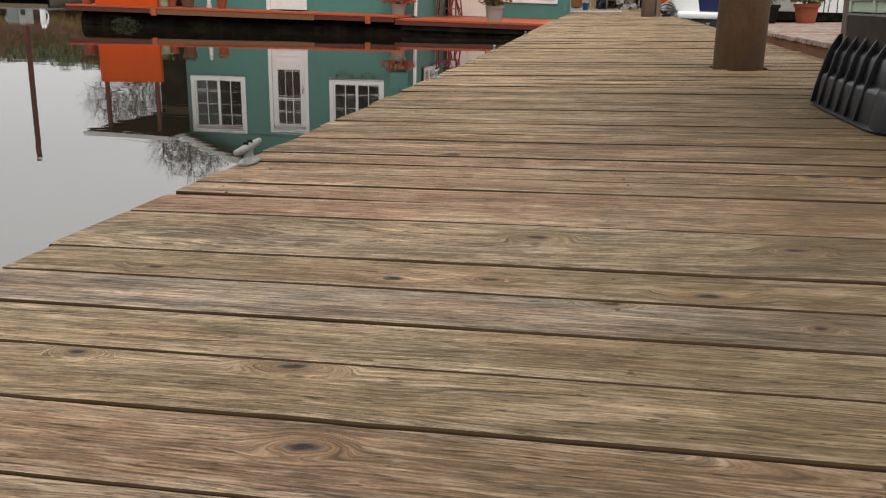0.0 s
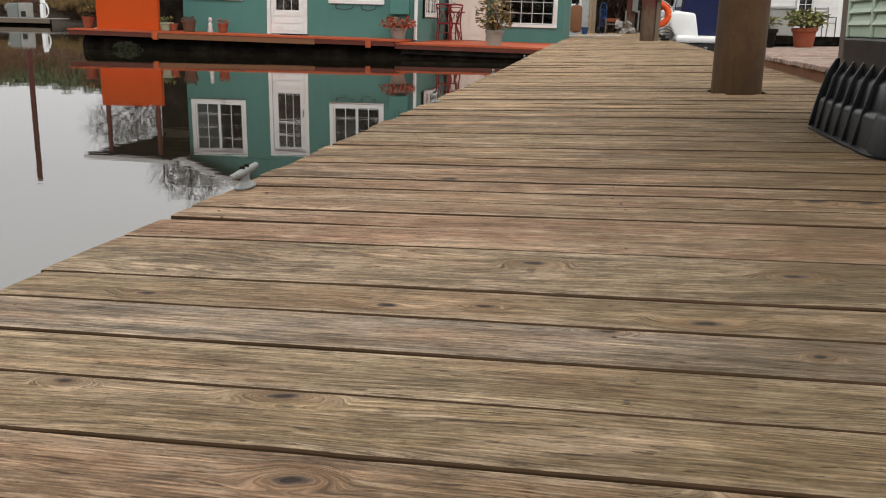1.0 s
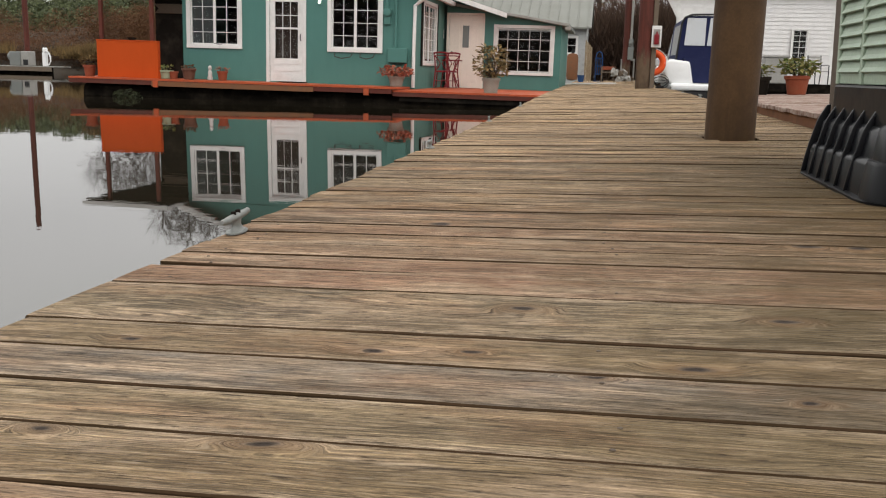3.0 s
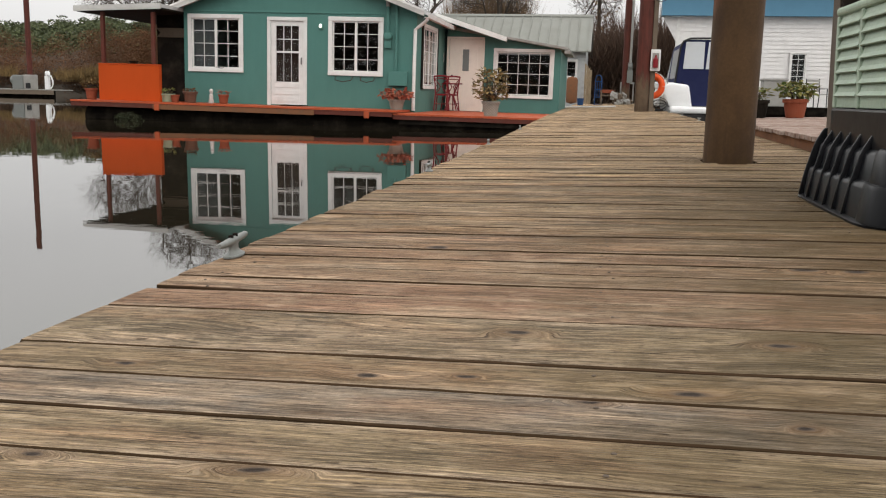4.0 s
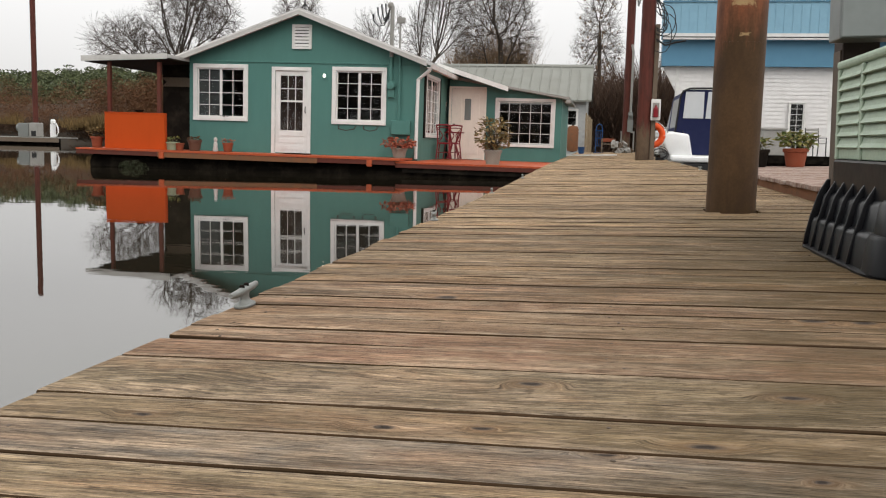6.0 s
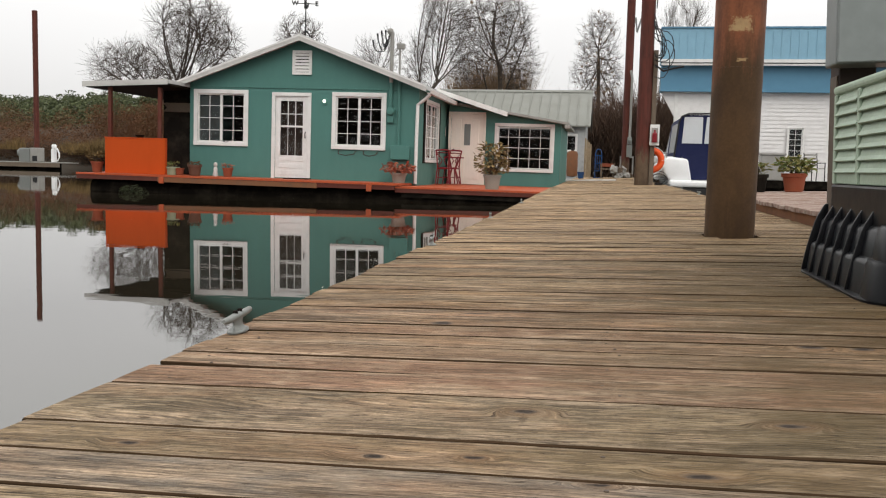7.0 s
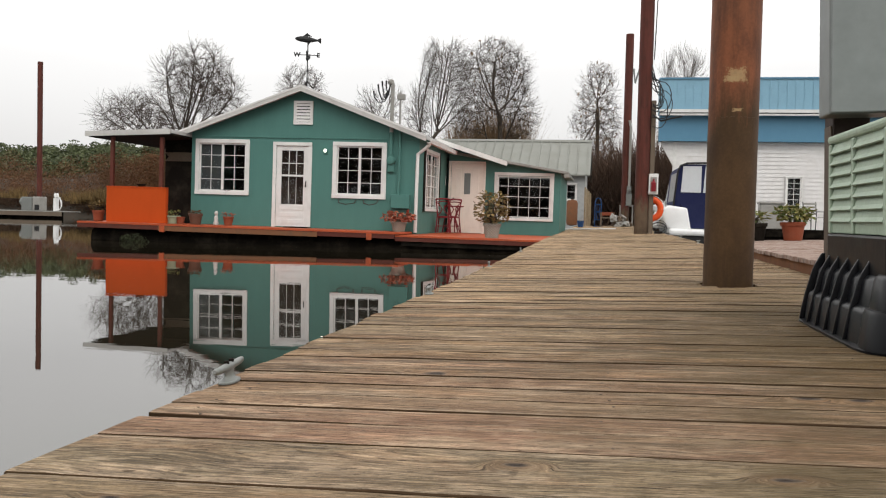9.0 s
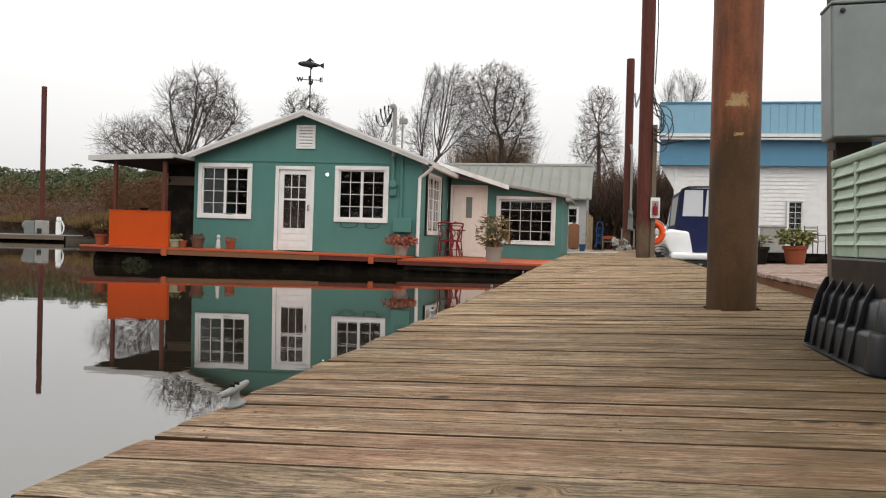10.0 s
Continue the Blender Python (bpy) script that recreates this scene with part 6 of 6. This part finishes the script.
            f.append((k, k + 1, k + 2, k + 3))
        soup("last_leaves", v, f, M_OCHRE, t)
    return t


bare_tree(-41.4, 82.0, 31, "broad bare tree fanning out low behind the porch roof", [[(0, 0, 0), (0, 0, 4.0), (0.1, 0, 6.6)], [(0.1, 0, 6.6), (0.9, 0.2, 8.6), (1.0, 0, 11.5)], [(0.1, 0, 6.6), (2.2, -0.2, 8.9), (4.4, 0, 10.4)], [(0.0, 0, 5.6), (-2.4, 0, 7.6), (-4.8, 0.3, 9.3)]], [(2.2, 13.0, 3.9, 3.9), (4.6, 11.2, 2.4, 2.3), (-4.2, 9.6, 4.3, 2.6), (-1.0, 8.6, 3.0, 2.4)], 2400, 0.40, 0.019, 1.4, 0.22)
bare_tree(-30.6, 88.0, 32, "small far bare tree above the ridge", [[(0, 0, 0), (0, 0, 8.5), (0.1, 0, 11.0)]], [(0.0, 13.2, 2.5, 2.4)], 500, 0.36, 0.016, 0.8, 0.3)
bare_tree(-20.4, 80.0, 37, "faint bare treetops beyond the service mast", [[(-1, 0, 0), (-0.8, 0, 7.0)], [(1, 0, 0), (1.0, 0, 8.0)]], [(-0.9, 9.8, 1.5, 2.3), (1.0, 10.6, 1.1, 2.2)], 420, 0.36, 0.012, 0.9, 0.9)
bare_tree(-9.1, 50.0, 33, "bare forked tree leaning beside the roofline", [[(-1.4, 0, 0), (-1.35, 0, 3.2), (-0.9, 0, 4.6)], [(-0.9, 0, 4.6), (0.2, 0, 6.0), (1.0, 0, 7.6)], [(-1.3, 0, 3.6), (-1.25, 0.2, 6.0), (-0.9, 0, 8.4)]], [(-0.55, 8.8, 0.75, 1.9), (0.55, 8.5, 0.95, 2.1), (-1.25, 6.4, 0.7, 1.7), (0.9, 6.4, 0.7, 1.1)], 2200, 0.20, 0.0085, 0.75, 0.35)
bare_tree(-6.25, 52.0, 34, "tall rounded bare tree with dense fine twigs", [[(0.3, 0, 0), (0.3, 0, 4.6), (0.2, 0, 6.6)], [(-0.5, 0, 0), (-0.3, 0, 4.4), (-0.9, 0, 6.8)], [(0.3, 0, 4.6), (1.1, 0, 6.6), (1.6, 0, 8.0)]], [(-0.1, 8.7, 2.05, 2.3), (1.1, 6.6, 1.1, 2.2), (-1.1, 6.8, 0.9, 1.5)], 3000, 0.21, 0.0082, 0.75, 0.28, 260)
bare_tree(-0.62, 54.0, 35, "slender bare tree with few last leaves beyond the dock", [[(0.2, 0, 0), (0.2, 0, 4.6), (0.15, 0, 7.4)]], [(0.15, 8.2, 1.05, 1.8), (0.1, 6.4, 1.45, 1.7), (0.1, 4.8, 1.4, 1.0)], 1800, 0.21, 0.0082, 0.62, 0.35, 420)
bare_tree(4.94, 62.0, 36, "bare treetop of upright twigs behind the boathouse", [[(0, 0, 0), (0, 0, 9.0)], [(-0.9, 0, 0), (-0.9, 0, 8.6)], [(0.9, 0, 0), (0.9, 0, 8.6)]], [(0, 10.3, 1.5, 1.7)], 190, 0.26, 0.009, 1.0, 1.5)


def pump_dock():
    d = root("far_dock", pose(-39.0, 58.0, 0, 0, 0, 0), "low grey service dock across the water", "dock", kind="structure")
    part("deck", box(-20, 1.9, -1.2, 1.2, 0.09, 0.15), M_CONDUIT, d)
    part("beam", box(-20, 1.9, -1.18, -1.1, -0.20, 0.085), M_OLDTIMBER, d)
    part("float", box(-19.5, 0.6, -0.7, 1.1, -0.7, 0.05), M_PITCH, d)
    k = root("pump_station", pose(-39.6, 57.4, 0.15), "grey pump-out cabinets on the far service dock", "pump station")
    part("cabinet", box(-0.72, 0.10, -0.4, 0.4, 0.0, 0.95, 0.05), M_GALV, k)
    part("cabinet", box(0.11, 0.75, -0.35, 0.4, 0.0, 0.98, 0.05), M_CONDUIT, k)
    part("panel", box(0.3, 0.66, -0.38, -0.351, 0.05, 0.42, 0.01), M_BLACK, k)
    part("hose_reel", lathe([(0.25, -0.1), (0.25, 0.1)], 18, pose(-0.80, -0.1, 0.62, 0, 90, 0)), M_GALV, k)
    h = root("dump_post", pose(-37.8, 57.4, 0.15), "white pump-out post with a looped hose", "pump post")
    part("post", box(-0.20, 0.06, -0.15, 0.15, 0, 0.92, 0.02), M_GEL, h)
    for x in (-0.12, 0.05):
        part("nozzle", lathe([(0.05, 0.0), (0.09, 0.08), (0.10, 0.22), (0.06, 0.30), (0.03, 0.33)], 14, pose(x, -0.02, 0.93)), M_GEL, h)
    for k in (0.0, 0.16):
        part("hose", tube([(0.08, -0.08 - k, 1.05), (0.24 + k, -0.12 - k, 0.95), (0.38 + k, -0.12 - k, 0.62), (0.40 + k * 0.8, -0.12 - k, 0.34), (0.30 + k * 0.4, -0.12 - k, 0.10), (0.08, -0.14 - k, 0.05)], 0.032, 8), M_GEL, h)


pump_dock()


# ---- clutter at the far end of the dock ----
def dock_z(x, y):
    """Height of the dock's top at a place."""
    return (LIST @ Vector((x, y, rise(y)))).z


def far_clutter():
    z = dock_z(-0.3, 38.0)
    h = root("hand_truck", pose(-0.19, 38.0, z), "bright blue hand truck standing at the dock end", "hand truck")
    part("rail", tube([(-0.13, 0, 0.05), (-0.13, 0.04, 1.0), (-0.09, 0.08, 1.16), (0, 0.09, 1.20), (0.09, 0.08, 1.16), (0.13, 0.04, 1.0), (0.13, 0, 0.05)], 0.022, 6), M_BLUEPAINT, h)
    for x in (-0.05, 0.05):
        part("brace", tube([(x, 0.01, 0.30), (x, 0.04, 0.92)], 0.014, 5), M_BLUEPAINT, h)
    for z in (0.28, 0.60, 0.92):
        part("rung", box(-0.12, 0.12, 0.0, 0.03, z, z + 0.04), M_BLUEPAINT, h)
    for x in (-0.17, 0.17):
        part("wheel", lathe([(0.11, -0.03), (0.12, 0.0), (0.11, 0.03)], 14, pose(x, 0.08, 0.12, 0, 90, 0)), M_BLACK, h)
    part("toe_plate", box(-0.2, 0.2, -0.2, 0.02, 0.0, 0.03), M_BLUEPAINT, h)
    z = dock_z(0.2, 37.8)
    b = root("wooden_bench", pose(0.20, 37.8, z), "small brown wooden bench among dock clutter", "bench")
    part("seat", box(-0.3, 0.3, -0.18, 0.18, 0.34, 0.39, 0.01), M_OLDTIMBER, b)
    part("backrest", box(-0.3, 0.3, 0.16, 0.20, 0.46, 0.60, 0.01), M_TERRA, b)
    for x in (-0.26, 0.26):
        for y in (-0.15, 0.17):
            part("leg", box(x - 0.03, x + 0.03, y - 0.03, y + 0.03, 0.0, 0.60 if y > 0 else 0.34), M_OLDTIMBER, b)
    rng = random.Random(8)
    for i in range(11):
        x, y = 0.50 + 0.095 * (i % 7) + rng.uniform(-0.03, 0.03), 37.2 + rng.uniform(-0.15, 0.15)
        r = rng.uniform(0.09, 0.155)
        up = 0.0 if i < 7 else 0.20
        bm = bmesh.new()
        bmesh.ops.create_icosphere(bm, subdivisions=3, radius=r)
        for v in bm.verts:
            v.co *= 1 + 0.8 * noise.noise(v.co * 11 + Vector((i * 5, 0, 0)))
            v.co.z = max(v.co.z * 1.15, -r * 0.75)
        ob = part("sack", bm, M_CONDUIT if i % 3 else M_OLDTIMBER, None, smooth=True)
        ob.location = (x, y, dock_z(x, y) + r * 0.75 + up)
        tagged(ob, "crumpled pale grey sack heaped on the dock end", "sack", "sacks")
    s = root("work_table", pose(1.0, 39.2, dock_z(1.0, 39.2)), "grey work table at the foot of the far pile", "table")
    part("tabletop", box(-0.30, 0.28, -0.25, 0.25, 0.84, 0.90, 0.01), M_CONDUIT, s)
    for x in (-0.27, 0.25):
        for y in (-0.22, 0.22):
            part("leg", box(x - 0.025, x + 0.025, y - 0.025, y + 0.025, 0, 0.84), M_CONDUIT, s)
    m = root("meter_pedestal", pose(1.04, 37.72, 1.05), "grey electric meter boxes on the far pile", "meter box")
    part("box", box(-0.11, 0.11, -0.08, 0.08, 0.0, 0.50, 0.01), M_GALV, m)
    part("box", box(-0.09, 0.09, -0.08, 0.08, 0.52, 0.80, 0.01), M_GALV, m)
    part("meter", lathe([(0.08, 0), (0.08, 0.05), (0.05, 0.08)], 12, pose(0, -0.08, 0.66, 90, 0, 0)), M_GALV, m)
    part("conduit", tube([(0.0, 0.0, 0.8), (0.0, 0.02, 3.2), (-0.06, 0.05, 3.5)], 0.05, 6), M_CONDUIT, m)
    part("conduit", tube([(0.04, 0.0, 5.6), (0.10, -0.1, 5.0), (0.42, -0.1, 6.1), (0.5, -0.1, 7.4)], 0.04, 5), M_GALV, m)
    t = root("gas_tank", pose(-1.32, 39.6, 0.15), "rusty orange tank against the pale house wall", "tank")
    part("shell", lathe([(0.0, 0.0), (0.22, 0.05), (0.24, 0.2), (0.24, 1.0), (0.18, 1.12), (0.0, 1.16)], 18), M_REDBEAM, t, smooth=True)
    part("valve", lathe([(0.06, 1.15), (0.06, 1.28)], 10), M_BLACK, t)
    n = root("fence_panel", pose(-0.68, 41.0, 0.15), "tan wooden fence panel beside the pale house", "fence")
    for i in range(4):
        part("board", box(-0.16 + 0.08 * i, -0.086 + 0.08 * i, -0.012, 0.012, 0.0, 1.75 - 0.09 * i), M_FENCE, n)
    for z in (0.3, 1.2):
        part("rail", box(-0.16, 0.15, 0.0125, 0.05, z, z + 0.08), M_FENCE, n)
    k = root("bucket", pose(-0.85, 36.0, dock_z(-0.85, 36.0)), "small blue plastic bucket on the dock", "bucket")
    part("pail", lathe([(0.10, 0), (0.14, 0.26), (0.15, 0.27), (0.13, 0.27), (0.10, 0.03)], 16, cap=False), M_BLUEPAINT, k)
    part("pail_floor", lathe([(0.10, 0.0), (0.10, 0.02)], 16), M_BLUEPAINT, k)
    p = part("loose_plank", box(-0.84, 0.84, -0.07, 0.07, 0.0, 0.04, 0.004), M_SIDING)
    p.matrix_basis = LIST @ pose(-0.40, 30.0, rise(30.0) + 0.004, 0, 0, -1)
    tagged(p, "pale loose plank lying across the dock", "plank")


far_clutter()


# weed clump caught under the deck edge
leaf_stuff("water_weed", [(-11.38 + 0.055 * i, 20.0, WATER - 0.03) for i in range(10)], M_WEED, 60, 0.022, 0.14, 0.19, 9, "green weed clump growing from the deck float", "weed")


# ---- dock: joists and planks ----
def dock_bits():
    for x in (-0.86, 0.05, 0.80, 1.45):
        bm = bmesh.new()
        for k in range(9):
            y0, y1 = -1.5 + k * 5.0, -1.5 + (k + 1) * 5.0
            zt = min(rise(y0), rise(y1)) - 0.046
            add_box(bm, x - 0.04, x + 0.04, y0, y1, zt - 0.19, zt)
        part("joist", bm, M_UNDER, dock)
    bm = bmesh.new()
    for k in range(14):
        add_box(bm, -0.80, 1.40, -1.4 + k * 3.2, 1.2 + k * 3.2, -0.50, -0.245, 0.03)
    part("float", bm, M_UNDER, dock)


dock_bits()


def plank_mesh(x0, x1, width, seed, fine, taper=0.0, warp=0.0012):
    """One plank along x, top at z 0, with rounded, chipped edges and a slow warp along its length."""
    rng = random.Random(seed)
    n = 70 if fine else 12
    h, t, e = width / 2, 0.038, rng.uniform(0.0026, 0.0038)
    prof = [(-h, -t), (-h, -e * 0.8), (-h + 0.6 * e, -e * 0.15), (-h + 2.6 * e, 0.0), (0.0, 0.0008), (h - 2.6 * e, 0.0), (h - 0.6 * e, -e * 0.15), (h, -e * 0.8), (h, -t)] if fine else [(-h, -t), (-h, -e), (-h + 2 * e, 0), (h - 2 * e, 0), (h, -e), (h, -t)]
    bm = bmesh.new()
    loops = []
    ph, amp = rng.uniform(0, 40), rng.uniform(0.002, 0.007)
    for i in range(n + 1):
        x = x0 + (x1 - x0) * i / n
        wob = noise.noise((x * 1.3 + ph, 0, 0)) * 0.0014
        za = (noise.noise((x * 1.1 + ph, 7, 0)) + 0.5 * noise.noise((x * 4.3 + ph, 9, 0))) * warp
        loop = []
        for y, z in prof:
            side = 3 if y > 0 else 5
            chip = 0.7 * abs(noise.noise((x * 2.2 + ph, side, 0))) + 0.7 * max(0.0, noise.noise((x * 13 + ph, side, 1))) ** 1.5
            rag = -math.copysign(chip * amp, y) if abs(y) > h * 0.8 else 0.0
            cut = taper * max(0.0, (-0.25 - x) / 0.75) if y < 0 else 0.0
            loop.append(bm.verts.new((x, y + wob + rag + cut, z + za)))
        loops.append(loop)
    m = len(prof)
    for a, b in zip(loops, loops[1:]):
        for k in range(m):
            bm.faces.new((a[k], b[k], b[(k + 1) % m], a[(k + 1) % m]))
    bm.faces.new(loops[0])
    bm.faces.new(loops[-1][::-1])
    bmesh.ops.recalc_face_normals(bm, faces=bm.faces[:])
    me = bpy.data.meshes.new("plank")
    bm.to_mesh(me)
    bm.free()
    me.materials.append(M_PLANK)
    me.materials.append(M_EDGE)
    # side and bevel faces get the darker gap colour
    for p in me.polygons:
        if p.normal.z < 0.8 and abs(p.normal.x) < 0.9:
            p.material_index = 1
    return me


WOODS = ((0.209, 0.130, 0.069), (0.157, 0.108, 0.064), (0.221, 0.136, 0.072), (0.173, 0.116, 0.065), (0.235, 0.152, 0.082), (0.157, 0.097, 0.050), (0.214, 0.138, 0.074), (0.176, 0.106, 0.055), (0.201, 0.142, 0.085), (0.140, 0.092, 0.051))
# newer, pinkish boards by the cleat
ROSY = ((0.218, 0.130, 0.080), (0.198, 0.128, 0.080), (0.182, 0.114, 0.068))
# paler tones past the pedestal: the far dock's brightness is painted in
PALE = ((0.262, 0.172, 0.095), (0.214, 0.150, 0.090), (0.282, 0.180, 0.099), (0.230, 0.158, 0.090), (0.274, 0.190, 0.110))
# the nearest planks, by the place of their middle: red-brown, tan, grey
TONES = {0.41: (0.180, 0.110, 0.066), 0.56: (0.156, 0.102, 0.062), 0.72: (0.172, 0.109, 0.067), 0.87: (0.186, 0.132, 0.076), 1.02: (0.228, 0.168, 0.102), 1.17: (0.152, 0.128, 0.104), 1.33: (0.186, 0.134, 0.080), 1.55: (0.158, 0.118, 0.074), 1.78: (0.226, 0.132, 0.084), 1.94: (0.220, 0.130, 0.082)}


def lay_planks():
    rng = random.Random(11)
    right = 1.62
    fine = [plank_mesh(-1.0, right, 0.1415, 100 + k, True) for k in range(12)]
    mid = [plank_mesh(-1.0, right, 0.1415, 300 + k, True, 0.0, 0.0036) for k in range(12)]
    coarse = [plank_mesh(-1.0, right, 0.136, 200 + k, False, 0.0, 0.006) for k in range(8)]
    # joints that can be told apart near the camera, then an even pitch
    near = [0.335, 0.487, 0.638, 0.795, 0.948, 1.094, 1.250, 1.402, 1.690, 1.862, 2.02]
    centres = [(a + b) / 2 for a, b in zip(near, near[1:])]
    widths = [b - a for a, b in zip(near, near[1:])]
    y = 2.02
    while y < 41.0:
        w = 0.1505 + rng.uniform(-0.003, 0.003)
        centres.append(y + w / 2)
        widths.append(w)
        y += w
    y = near[0]
    while y > -1.3:
        centres.append(y - 0.0755)
        widths.append(0.151)
        y -= 0.151
    for c, w in zip(centres, widths):
        skew = math.tan(radians(-1.35 + rng.uniform(-0.15, 0.15)))
        shift = -0.0045 * max(0.0, c) + rng.uniform(-0.011, 0.011)
        opened = 1.90 < c < 2.0
        spans = [(None, None)]
        off = max(0.0, abs(c - 6.22) - 0.075)
        if off < 0.165:
            half = math.sqrt(0.172 ** 2 - off ** 2)
            spans = [(-1.0, 0.842 - half - shift), (0.842 + half - shift, right)]
        for a, b in spans:
            if a is None:
                me = rng.choice(fine if c < 2.1 else mid if c < 9 else coarse)
                if opened:
                    me = plank_mesh(-1.0, right, 0.1415, 77, True, 0.034)
            else:
                me = plank_mesh(a, b, 0.1415, int(c * 1000) + int(a * 10), True)
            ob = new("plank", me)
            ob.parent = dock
            # random tone, plus painted brightness that grows past six metres
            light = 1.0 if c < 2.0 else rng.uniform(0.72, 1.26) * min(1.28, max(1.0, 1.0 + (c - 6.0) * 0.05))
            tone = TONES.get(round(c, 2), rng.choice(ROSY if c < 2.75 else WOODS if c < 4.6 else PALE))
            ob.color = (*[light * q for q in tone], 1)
            gap = (0.0026 if c < 2.3 else 0.0060) + abs(rng.gauss(0, 0.0034 if c > 2.3 else 0.0018))
            if opened:
                gap = 0.010
            elif 0.95 < c < 1.20:
                gap = 0.0055
            sy = (w - gap) / (0.1415 if c < 9 else 0.136)
            mat = pose(shift, c, rise(c) + rng.gauss(0.0, 0.0017 if c > 2.4 else 0.0006), math.degrees(rng.gauss(0, 0.003 if c < 2.4 else 0.006)), 0, math.degrees(math.atan(skew)))
            ob.matrix_basis = mat @ Matrix.Diagonal((1, sy, 1, 1))


lay_planks()


def dock_marks():
    """Nail heads over the joists."""
    nail = bpy.data.meshes.new("nail")
    bm = lathe([(0.0038, -0.002), (0.0038, 0.0008), (0.0025, 0.0014)], 8)
    bm.to_mesh(nail)
    bm.free()
    nail.materials.append(M_NAIL)
    rng = random.Random(5)
    tops = [(o.matrix_basis.translation.y, o.matrix_basis.translation.z) for o in dock.children if o.name.startswith("plank")]
    for c, z in sorted(tops):
        if not 0.3 < c < 4.2:
            continue
        for x in (-0.90, 0.03, 0.80):
            for dy in (-0.036, 0.034):
                if rng.random() < 0.4:
                    continue
                ob = new("nail", nail)
                ob.parent = dock
                xx = x + rng.uniform(-0.022, 0.022)
                ob.matrix_basis = pose(xx, c + dy - 0.0236 * xx + rng.uniform(-0.006, 0.006), z + 0.0004)


dock_marks()
